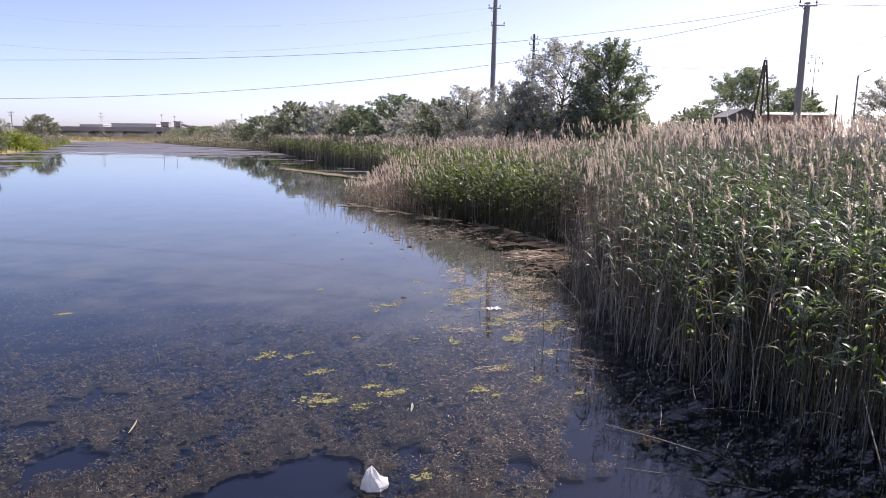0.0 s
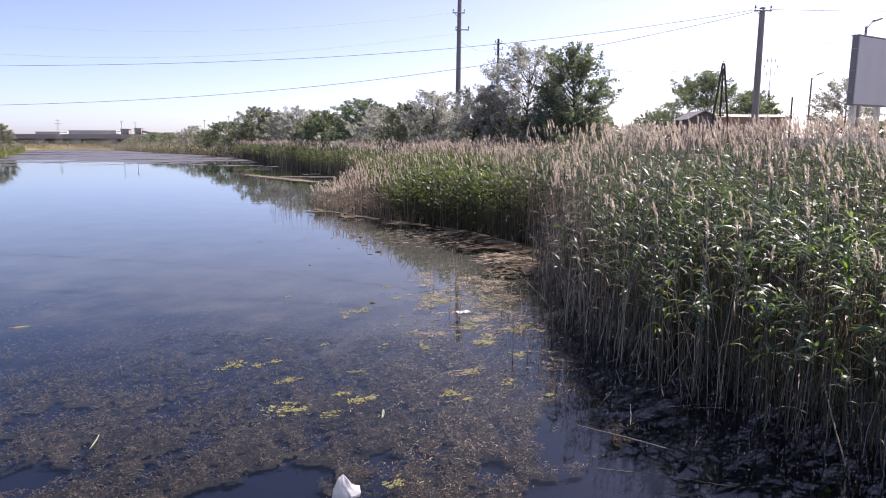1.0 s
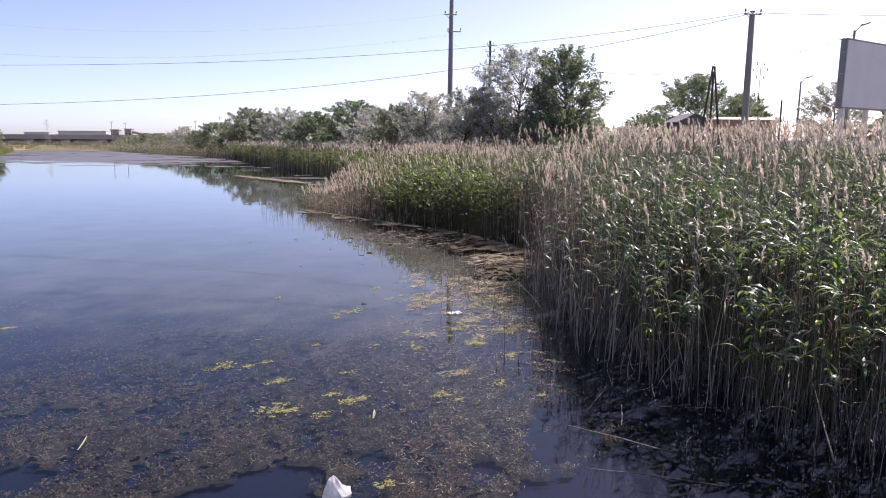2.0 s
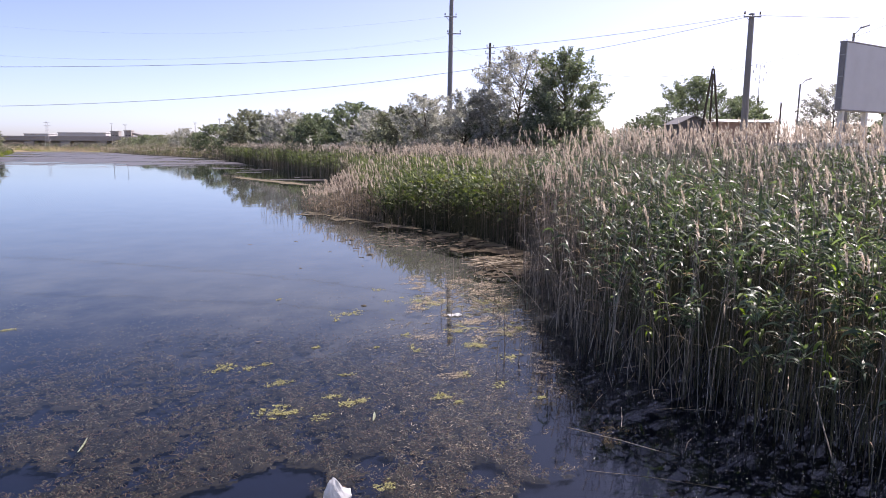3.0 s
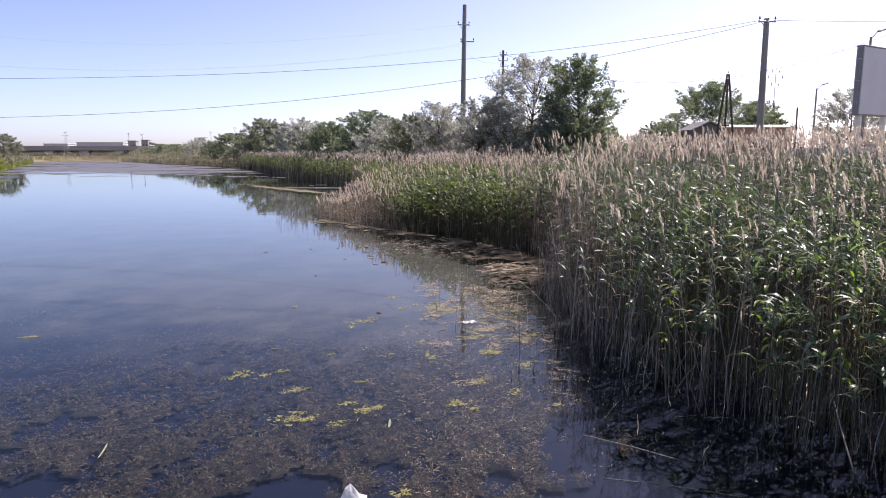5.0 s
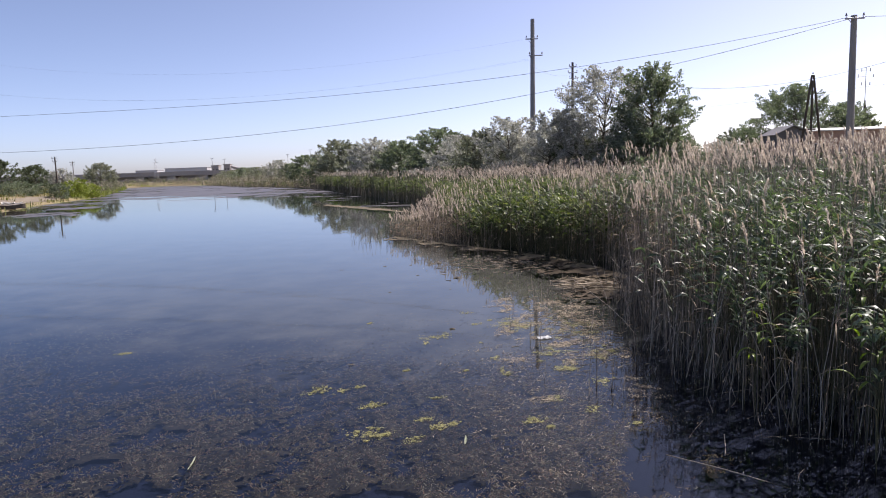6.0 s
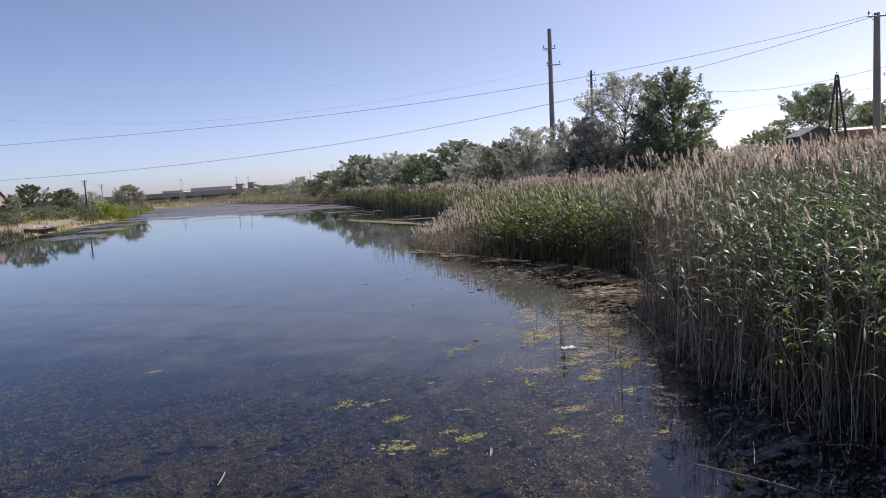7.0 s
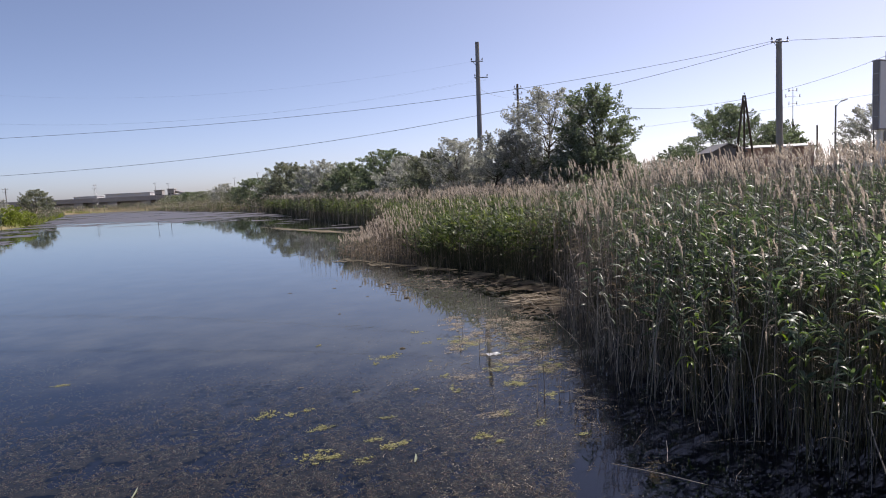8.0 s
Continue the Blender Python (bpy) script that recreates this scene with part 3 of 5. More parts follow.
def tree(at, height, width, leaf_mat, label, seed, leaf=0.12, base=0.04, name="tree", category="tree", group="bank trees", limbs=20, taper=0.6, loose=0.35):
    """A wandering tapered stem with forked limbs, and a crown of leafy sprays that point outwards in uneven lumps with gaps."""
    r = np.random.default_rng(seed)
    z0 = float(land(at[0], at[1]))
    top = thing(name, (at[0], at[1], z0), label, category, group)
    thick = 0.016 * height + 0.02
    lean = r.normal(0, 0.05, 2) * height
    ph = r.uniform(0, 6.283, 6)

    def axis(u):
        return np.array([lean[0] * u + 0.03 * height * math.sin(4 * u + ph[0]), lean[1] * u + 0.03 * height * math.sin(3.4 * u + ph[1]), height * u])

    def reach(u, a):
        p = 0.85 + 0.15 * u / 0.4 if u < 0.4 else max(0.0, 1 - ((u - 0.4) / 0.62) ** 2) ** taper
        lump = 1.12 + 0.24 * math.sin(3 * a + 9 * u + ph[2]) + 0.20 * math.sin(5 * a - 14 * u + ph[3]) + 0.12 * math.sin(23 * u + ph[4])
        return width / 2 * max(0.12, p) * lump

    bm = bmesh.new()
    steps = [axis(u) for u in np.linspace(0, 0.94, 7).tolist()]
    steps[0][2] = -0.15
    for k in range(6):
        rod(bm, steps[k], steps[k + 1], thick * (1 - k / 7), thick * (1 - (k + 1) / 7), 6)
    sprays = []
    for i in range(limbs):
        u = base + (0.98 - base) * (i + float(r.random())) / limbs
        a = 2.399 * i + float(r.normal(0, 0.4))
        root = Vector(axis(max(0.02, u - 0.22 * float(r.uniform(0.5, 1)))))
        out = reach(u, a)
        hub = Vector(axis(u)) + Vector((math.cos(a), math.sin(a), 0)) * out * 0.62
        mid = root.lerp(hub, 0.5) + Vector((0, 0, -0.02 * height))
        rod(bm, root, mid, thick * 0.42, thick * 0.26, 5)
        rod(bm, mid, hub, thick * 0.26, thick * 0.13, 5)
        for j in range(13):
            b = a + float(r.normal(0, 0.55))
            v = min(max(u + float(r.normal(0, 0.075)), base * 0.5), 1.0)
            far = reach(v, b) * math.sqrt(float(r.uniform(0.2, 1.0)))
            c = axis(v) + np.array([math.cos(b), math.sin(b), 0]) * far
            d = np.array([math.cos(b), math.sin(b), float(r.normal(0.45, 0.4)) + 0.9 * max(0, v - 0.6)])
            d /= np.linalg.norm(d)
            ln = (0.055 * height + 0.08 * width) * float(r.uniform(0.5, 1.2)) * (1 + loose * (float(r.random()) > 0.8))
            sprays.append((c, d, ln))
            if j % 2 == 0:
                rod(bm, mid.lerp(hub, float(r.uniform(0.3, 1))), Vector(c + d * ln * 0.9), thick * 0.10, thick * 0.03, 3)
    for i in range(int(limbs * loose * 3)):                 # thin shoots past the outline
        u, a = float(r.uniform(0.55, 1.0)), float(r.uniform(0, 6.283))
        c = axis(u) + np.array([math.cos(a), math.sin(a), 0]) * reach(u, a) * 0.8
        d = np.array([math.cos(a) * 0.5, math.sin(a) * 0.5, 1.0])
        sprays.append((c, d / np.linalg.norm(d), 0.10 * height * float(r.uniform(0.7, 1.4))))
    part("trunk", bm, M_BARK, top, "grey-brown trunk and limbs")
    n = int((3.3 if leaf_mat == M_SILVER else 5.0) * width * height / (0.3 * leaf * leaf))
    c, d, ln = (np.array(k) for k in zip(*sprays))
    pick = r.choice(len(c), n, p=ln**2 / (ln**2).sum())
    along = r.uniform(-0.25, 1.0, n)
    rad = ln[pick] * (0.23 - 0.15 * np.clip(along, 0, 1))
    p = c[pick] + d[pick] * (along * ln[pick])[:, None] + np.clip(r.normal(0, 1, (n, 3)), -1.7, 1.7) * rad[:, None] * np.array([1, 1, 0.75])
    p[:, 2] = np.clip(p[:, 2], 0.05, height * 1.08)
    w = d[pick] * 0.5 + r.normal(0, 0.6, (n, 3))
    w /= np.linalg.norm(w, axis=1, keepdims=True) + 1e-6
    s = np.cross(w, r.normal(0, 1, (n, 3)))
    s /= np.linalg.norm(s, axis=1, keepdims=True) + 1e-6
    size = leaf * r.uniform(0.7, 1.4, (n, 1))
    v = np.stack([p - w * size * 0.5, p + s * size * 0.31, p + w * size * 0.5, p - s * size * 0.31], 1)
    part("crown", mesh_of("crown", v, np.arange(n * 4).reshape(-1, 4), leaf_mat), leaf_mat, top)
    return top


OLIVE = "dull olive-green oleaster with a dense crown"
SILVER, DARK = "silvery grey-green oleaster with an open ragged crown", "dark green broadleaf tree with a dense crown"
tree((13.6, 46), 7.8, 4.4, M_GREEN, DARK, 1, 0.15, 0.03, limbs=34, taper=0.55, loose=0.2)
tree((10.9, 50), 8.2, 6.2, M_SILVER, SILVER, 2, 0.15, 0.04, limbs=28, taper=0.6, loose=0.5)
tree((6.6, 50.5), 6.1, 5.0, M_SILVER, SILVER, 3, 0.135, 0.05, limbs=14)
tree((8.9, 48.5), 5.0, 4.0, M_SILVER, SILVER, 33, 0.135, 0.05)
tree((4.2, 52), 6.1, 4.2, M_SILVER, SILVER, 4, 0.135, 0.05)
tree((2.3, 57), 5.6, 5.0, M_OLIVE, OLIVE, 5, 0.135, 0.05)
tree((12.8, 44.5), 3.7, 5.1, M_GREEN, "low dark green shrub under taller trees", 34, 0.14, 0.04)
tree((0.0, 66), 5.6, 5.4, M_SILVER, SILVER, 6, 0.16, 0.04)
tree((-2.2, 75), 6.7, 6.6, M_GREEN, DARK, 7, 0.18, 0.05)
tree((-6.1, 79), 6.0, 4.7, M_GREEN, DARK, 8, 0.18, 0.05)
tree((-8.5, 90), 5.6, 5.3, M_OLIVE, OLIVE, 9, 0.2, 0.05)
tree((-12.2, 101), 7.2, 7.5, M_SILVER, SILVER, 10, 0.22, 0.05)
tree((-17.5, 117), 6.5, 5.9, M_OLIVE, OLIVE, 11, 0.24, 0.05)
tree((-24.2, 137), 8.4, 9.6, M_OLIVE, OLIVE, 12, 0.28, 0.05, limbs=15)
tree((-29.5, 148), 6.2, 7.0, M_GREEN, DARK, 13, 0.3, 0.05)
tree((-36, 157), 6.1, 8.2, M_GREEN, DARK, 14, 0.3, 0.05)
tree((-44, 176), 4.0, 7.7, M_OLIVE, OLIVE, 15, 0.34, 0.05)
tree((-52, 192), 5.3, 7.7, M_SILVER, SILVER, 16, 0.36, 0.05)
tree((-62, 208), 3.7, 9.4, M_OLIVE, OLIVE, 17, 0.4, 0.05)
tree((-74, 232), 4.0, 9.4, M_GREEN, DARK, 18, 0.4, 0.05)
tree((-90, 262), 3.3, 11.7, M_OLIVE, OLIVE, 19, 0.45, 0.05)
for i in range(26):                                          # scrub that fills the row under the trees
    f = i / 25
    sy = 47 + 100 * f**1.5
    sx = np.interp(sy, [47, 52, 60, 75, 100, 120, 150], [13.0, 8.0, 4.0, -1.0, -9.5, -15, -29]) + float(rng.normal(0, 0.8))
    tree((sx, sy), 2.8 + 1.7 * float(rng.random()) + 0.010 * sy, 5.0 + 0.02 * sy, (M_OLIVE, M_SILVER, M_OLIVE, M_GREEN)[i % 4], "dense grey-green scrub under the bank trees", 200 + i, 0.16 + 0.0026 * sy, 0.02, "shrub", "shrub", "bank scrub", limbs=12)
# beyond the reeds, round the low building
tree((38.8, 76), 9.0, 9.0, M_GREEN, DARK, 20, 0.19, 0.05, limbs=26, group="yard trees")
tree((30.6, 72), 4.7, 5.2, M_GREEN, DARK, 21, 0.2, 0.05, group="yard trees")
tree((45.5, 77), 7.2, 4.6, M_GREEN, DARK, 22, 0.2, 0.1, group="yard trees")
tree((45.0, 61), 7.2, 5.8, M_SILVER, SILVER, 23, 0.17, 0.08, group="yard trees")
tree((48.5, 56), 5.9, 5.0, M_GREEN, DARK, 24, 0.17, 0.08, group="yard trees")
tree((53.5, 60), 6.5, 6.0, M_SILVER, SILVER, 25, 0.17, 0.08, group="yard trees")
tree((28.2, 70), 3.3, 4.4, M_SILVER, SILVER, 36, 0.2, 0.03, group="yard trees")
tree((42.0, 73), 5.6, 5.6, M_GREEN, DARK, 37, 0.2, 0.04, group="yard trees")
# the far side of the river
tree((-74.6, 107), 5.4, 5.2, M_DEEP, DARK, 26, 0.22, 0.05, group="far bank trees")
tree((-74.5, 115), 4.6, 4.6, M_DEEP, DARK, 28, 0.22, 0.05, group="far bank trees")
tree((-90, 165), 6.3, 6.6, M_OLIVE, OLIVE, 29, 0.3, 0.08, group="far bank trees")
tree((-77, 126), 4.1, 4.0, M_SILVER, SILVER, 30, 0.25, 0.05, group="far bank trees")
tree((-61.2, 83), 3.6, 2.0, M_OLIVE, OLIVE, 31, 0.2, 0.05, group="far bank trees", limbs=16)
tree((-67, 90), 2.3, 3.0, M_DEEP, DARK, 35, 0.2, 0.05, group="far bank trees", limbs=16)
BUSH = "low bright green bush on the far bank"
for i, (bx, by, bh, bw, bmat) in enumerate([(-62.6, 105, 2.5, 2.6, M_BRIGHT), (-60.6, 99, 2.2, 2.6, M_GREEN), (-61.8, 106.5, 2.3, 2.4, M_BRIGHT), (-61.4, 109, 2.2, 2.6, M_BRIGHT),
                                            (-63, 85, 2.0, 2.8, M_OLIVE), (-66, 97, 2.0, 6.0, M_GREEN), (-58.5, 78, 1.6, 2.6, M_GREEN), (-72, 92, 1.5, 4.0, M_BRIGHT), (-84, 142, 2.4, 5.0, M_BRIGHT)]):
    tree((bx, by), bh, bw, bmat, BUSH if bmat == M_BRIGHT else "low grey-green bush on the far bank", 60 + i, 0.18, 0.02, "bush", "bush", "far bank bushes", limbs=12)

# ---- grass on the banks ----


def tufts(label, x, y, h, wide, mat=M_GRASS):
    n = len(x)
    z = land(x, y)
    a = rng.uniform(0, 6.283, n)
    hh = h * rng.uniform(0.5, 1.2, n)
    o = np.stack([np.cos(a), np.sin(a), 0 * a], -1) * (hh * 0.35)[:, None]
    p0 = np.stack([x, y, z - 0.02], -1)
    p = np.stack([p0, p0 + o * 0.4 + np.stack([0 * a, 0 * a, hh * 0.6], -1), p0 + o + np.stack([0 * a, 0 * a, hh], -1)], 1)
    s = np.stack([-np.sin(a), np.cos(a), 0 * a], -1)[:, None] * np.ones((1, 3, 1))
    v, q = ribbons(p, np.array([[1.0, 0.7, 0.1]]) * wide * np.ones((n, 1)), s)
    return tagged(new("bank_grass", mesh_of("bank_grass", v, q, mat)), label, "grass", kind="stuff")


x, y = scatter(-110, -38, 44, 200, 4.0)
d = shore(x, y)
k = (d > -0.3) & (d < 16) & (waves(x, y, 41, 9) + 0.9 * (y > 100) - 0.9 * ((d > 1.5) & (d < 5.5) & (y < 96)) > -0.25) & (x < -20)
tufts("green and straw-coloured grass on the far bank", x[k], y[k], np.full(k.sum(), 0.45), 0.05)
x, y = scatter(-112, -58, 104, 225, 5.0)
d = shore(x, y)
k = (d > -0.4) & (d < 5 + 2 * waves(x, y, 42, 8)) & (x < -20 - 0.36 * y)
tufts("fresh green grass on the far bank's point", x[k], y[k], np.full(k.sum(), 0.8), 0.06, M_BRIGHT)
x, y = scatter(-42, 60, 14, 130, 4.0)
d = shore(x, y)
k = (d > 7) & (d < 30) & (x > -30)
tufts("dry grass behind the reed beds", x[k], y[k], np.full(k.sum(), 0.9), 0.05)
x, y = scatter(-46, -38.5, 44, 62, 30)
d = shore(x, y)
k = (d > -1.2) & (d < 1.6)
tufts("dark sedge at the far water's edge", x[k], y[k], np.full(k.sum(), 1.1), 0.022, M_GREEN_STEM)

gx, gy = np.meshgrid(np.arange(-80, -40, 0.5), np.arange(60, 104, 0.5))
gd = shore(gx, gy) + 0.8 * waves(gx, gy, 71, 7)
idx = np.arange(gx.size).reshape(gx.shape)
ok = ((gd > 2.4) & (gd < 6.0))[:-1, :-1].ravel()
q = np.stack([idx[:-1, :-1], idx[:-1, 1:], idx[1:, 1:], idx[1:, :-1]], -1).reshape(-1, 4)[ok]
tagged(new("sand_bank", mesh_of("sand_bank", np.stack([gx, gy, land(gx, gy) + 0.04], -1), q, M_SAND, True)), "pale trodden sandy shore on the far bank", "sand", kind="structure")

# ---- power poles and cables ----


def insulator(parent, at, mat=M_GLASS_INS):
    bm = bmesh.new()
    rod(bm, at, Vector(at) + Vector((0, 0, 0.12)), 0.012, None, 6)
    rod(bm, Vector(at) + Vector((0, 0, 0.10)), Vector(at) + Vector((0, 0, 0.19)), 0.07, 0.035, 10)
    rod(bm, Vector(at) + Vector((0, 0, 0.19)), Vector(at) + Vector((0, 0, 0.25)), 0.045, 0.03, 10)
    part("insulator", bm, mat, parent)


def pole(at, top_z, lean, r0, r1, mat, label, arms, spread_deg=0.0, name="power_pole"):
    """A round pole; arms are (height below the top, left reach, right reach)."""
    z0 = float(land(*at))
    t = thing(name, (*at, z0), label, "power pole", "power poles", turn=spread_deg)
    h = top_z - z0
    bm = bmesh.new()
    rod(bm, (0, 0, -0.4), (lean, 0, h), r0, r1, 12)
    part("post", bm, mat, t)
    for below, left, right in arms:
        x0 = lean * (h - below) / h
        bm = bmesh.new()
        box(bm, (left + right, 0.09, 0.09), pose(x0 + (right - left) / 2, -r1 - 0.03, h - below), 0.01)
        if left + right > 0.8:
            rod(bm, (x0 - left * 0.7, -r1 - 0.03, h - below), (x0, -r1, h - below - 0.5), 0.02, None, 5)
        part("crossarm", bm, M_STEEL, t)
        for xx in ([x0 - left + 0.06] if left > r1 + 0.1 else []) + ([x0 + right - 0.06] if right > r1 + 0.1 else []):
            insulator(t, (xx, -r1 - 0.03, h - below + 0.09))
    return t


pole((6.75, 58.8), 15.6, 0.18, 0.27, 0.17, M_CONCRETE, "tall grey concrete power pole with short staggered arms", [(1.75, 0.62, 0.45), (3.15, 0.35, 0.85)], 0)
pole((14.0, 80), 15.0, 0.1, 0.2, 0.13, M_DARKPOLE, "dark slim power pole with clustered insulators", [(0.55, 0.45, 0.45), (1.25, 0.6, 0.55), (1.9, 0.4, 0.4)])
c_pole = pole((23.45, 40), 11.1, -0.05, 0.23, 0.16, M_CONCRETE, "weathered concrete power pole with a steel crossarm", [(0.25, 0.62, 0.5)])
bm = bmesh.new()
rod(bm, (0.16, 0.05, -0.3), (0.02, 0.02, 9.4), 0.15, 0.11, 10)
part("brace_post", bm, M_CONCRETE, c_pole)
pole((-74.4, 121), 7.5, 0.0, 0.15, 0.11, M_DARKPOLE, "dark timber pole on the far bank", [(0.3, 0.6, 0.6), (0.9, 0.5, 0.5)])
pole((-117.6, 200), 8.9, 0.0, 0.17, 0.12, M_CONCRETE, "grey pole with a crossarm on the far bank", [(0.4, 0.9, 0.9), (1.2, 0.7, 0.7)])
pole((-84.5, 239), 9.2, 0.0, 0.10, 0.06, M_CONCRETE, "slim distant pole behind the reeds", [(0.3, 0.5, 0.5)])
pole((-89, 239), 9.6, 0.0, 0.10, 0.06, M_CONCRETE, "slim distant pole behind the reeds", [(0.3, 0.5, 0.5)])
pole((-64, 250), 10.4, 0.0, 0.10, 0.06, M_CONCRETE, "slim distant pole behind the reeds", [(0.3, 0.5, 0.5)])
pole((-52, 235), 11.4, 0.0, 0.10, 0.06, M_CONCRETE, "slim distant pole behind the reeds", [(0.3, 0.5, 0.5)])


def cable(points, r, label="thin grey overhead power cable"):
    cu = bpy.data.curves.new("power_cable", "CURVE")
    cu.dimensions, cu.bevel_depth, cu.bevel_resolution = "3D", r, 1
    sp = cu.splines.new("POLY")
    sp.points.add(len(points) - 1)
    for p, c in zip(sp.points, points):
        p.co = (*c, 1)
    cu.materials.append(M_CABLE)
    return tagged(new("power_cable", cu), label, "cable", "power cables")


def hung(a, b, sag, r, n=40):
    a, b = Vector(a), Vector(b)
    return cable([a.lerp(b, i / n) - Vector((0, 0, 4 * sag * (i / n) * (1 - i / n))) for i in range(n + 1)], r)


for coeff, r in (((15.372, -18.42, 6.286, 7.799), 0.013), ((12.72, -7.635, -0.008, 5.866), 0.014)):
    cable([(-75 + 98.3 * k, 62 - 22 * k, ((coeff[0] * k + coeff[1]) * k + coeff[2]) * k + coeff[3]) for k in np.linspace(0, 1.0, 60).tolist()], r)
for z1, slope, curve, dip, kx in ((12.3, 7.05, 22.7, 0.78, 7.6), (13.92, 6.4, 24.1, 0.857, 6.35), (12.25, 7.2, 22.9, 0.79, 6.5)):
    cable([(-95 + (95 + kx) * k, 85 - 26.3 * k, z1 + slope * (k - 1) + curve * (k - 1) * (k - dip)) for k in np.linspace(0.22, 1.0, 50).tolist()], 0.0028)
cable([(62 - 47.5 * k, 42 + 38 * k, 14.48 + 14.3 * (k - 1) + 37.7 * (k - 1) * (k - 0.7)) for k in np.linspace(0.25, 1.0, 40).tolist()], 0.016)
hung((14.5, 80, 8.0), (62, 42, 11.2), 0.4, 0.010)
hung((13.6, 80, 13.6), (6.9, 58.8, 11.6), 0.4, 0.008)
hung((23.9, 40, 11.0), (75, 20, 11.6), 1.2, 0.014)

# ---- things beyond the reeds ----
z = float(land(32.9, 62))
t = thing("braced_pole", (32.9, 62, z), "dark A-shaped timber pole with three legs", "power pole", "power poles")
for dx, dy, up in ((-1.2, 0.3, 10.4), (1.4, 0.3, 10.4), (-0.45, -0.6, 9.9)):
    bm = bmesh.new()
    rod(bm, (dx, dy, -0.3), (dx * 0.06 - 0.1, dy * 0.1, up - z), 0.12, 0.09, 9)
    part("leg", bm, M_DARKPOLE, t)
bm = bmesh.new()
box(bm, (1.5, 0.12, 0.12), pose(-0.35, 0.2, 4.2), 0.01)
part("tie_beam", bm, M_DARKPOLE, t)
insulator(t, (-0.1, 0, 10.4 - z))


def street_lamp(at, head_z, reach, turn, label):
    z0 = float(land(*at))
    t = thing("street_lamp", (*at, z0), label, "street lamp", "street lamps", turn=turn)
    h = head_z - z0
    bm = bmesh.new()
    rod(bm, (0, 0, -0.2), (0, 0, h - 0.6), 0.12, 0.08, 10)
    part("post", bm, M_CONCRETE, t)
    bm = bmesh.new()
    rod(bm, (0, 0, h - 0.75), (reach * 0.65, 0, h - 0.15), 0.035, 0.03, 8)
    part("arm", bm, M_STEEL, t)
    bm = bmesh.new()
    box(bm, (0.62, 0.26, 0.14), pose(reach * 0.65 + 0.25, 0, h - 0.2, 0, -18, 0), 0.03)
    part("head", bm, M_STEEL, t, "grey lamp head")
    return t


street_lamp((43.9, 65), 10.0, 1.0, 0, "street lamp on a grey concrete post")
street_lamp((34.1, 45), 11.6, 0.85, 0, "street lamp behind the billboard")
z = float(land(48.5, 80))
t = thing("antenna_mast", (48.5, 80, z), "thin lattice mast with antenna crossbars", "antenna")
for dx, dy in ((-0.75, -0.4), (0.75, -0.4), (0, 0.8)):
    bm = bmesh.new()
    rod(bm, (dx, dy, -0.1), (0, 0, 9.4 - z), 0.10, 0.07, 6)
    part("leg", bm, M_DARKPOLE, t)
bm = bmesh.new()
rod(bm, (0, 0, 7.5 - z), (0, 0, 13.2 - z), 0.05, 0.03, 6)
part("mast", bm, M_STEEL, t)
for hz, wd in ((12.9, 0.5), (12.2, 0.9), (11.3, 0.5)):
    bm = bmesh.new()
    rod(bm, (-wd, 0, hz - z), (wd, 0, hz - z), 0.03, None, 6)
    for s in (-1, 1):
        rod(bm, (s * wd, 0, hz - z - 0.15), (s * wd, 0, hz - z + 0.25), 0.06, 0.04, 6)
    part("crossbar", bm, M_STEEL, t)
z = float(land(38.8, 60))
bm = bmesh.new()
rod(bm, (38.8, 60, z - 0.2), (38.75, 60, 7.15), 0.09, 0.075, 8)
tagged(part("post", bm, M_DARKPOLE, None), "short dark wooden post behind the reeds", "post")

# billboard on two posts, its blank side seen in shade
z = float(land(24, 32))
t = thing("billboard", (22.3, 30.0, z), "blank grey billboard on two pale posts", "billboard", turn=26)
bm = bmesh.new()
box(bm, (6.0, 0.06, 3.1), pose(3.0, -0.13, 4.78 - z), 0.01)
part("panel", bm, M_SHEET, t, "blank grey sheet panel")
bm = bmesh.new()
box(bm, (0.05, 0.25, 3.2), pose(-0.02, 0.02, 4.73 - z), 0.006)
part("side_cheek", bm, M_DARKSHEET, t, "dark end cheek")
bm = bmesh.new()
box(bm, (6.0, 0.06, 3.1), pose(3.0, 0.17, 4.78 - z), 0.01)
part("back_panel", bm, M_SHEET, t)
for k in range(3):
    bm = bmesh.new()
    box(bm, (0.03, 0.28, 0.05), pose(-0.055, 0.02, 5.3 - z + k * 1.0), 0.004)
    part("cheek_rib", bm, M_STEEL, t)
for zz in (4.72, 7.89):
    bm = bmesh.new()
    box(bm, (6.1, 0.36, 0.07), pose(3.0, 0.02, zz - z), 0.01)
    part("frame_rail", bm, M_DARKSHEET, t)
for xx in (0.35, 2.6, 4.85):
    bm = bmesh.new()
    box(bm, (0.22, 0.22, 4.75 - z + 0.3), pose(xx, 0.02, -0.3), 0.02)
    part("post", bm, M_WHITE, t, "pale steel post")
# low white fence behind
z = float(land(36, 46))
for i in range(9):
    ft = thing("fence_section", (31.0 + 2.05 * i, 47.5 - 0.4 * i, z), "low white-painted concrete fence section", "fence", "fence sections", turn=-11)
    bm = bmesh.new()
    box(bm, (1.96, 0.08, 2.0), pose(0, 0, 0), 0.02)
    part("panel", bm, M_WHITE, ft)
    bm = bmesh.new()
    box(bm, (0.14, 0.14, 2.15), pose(1.02, 0, 0), 0.015)
    part("post", bm, M_WHITE, ft)


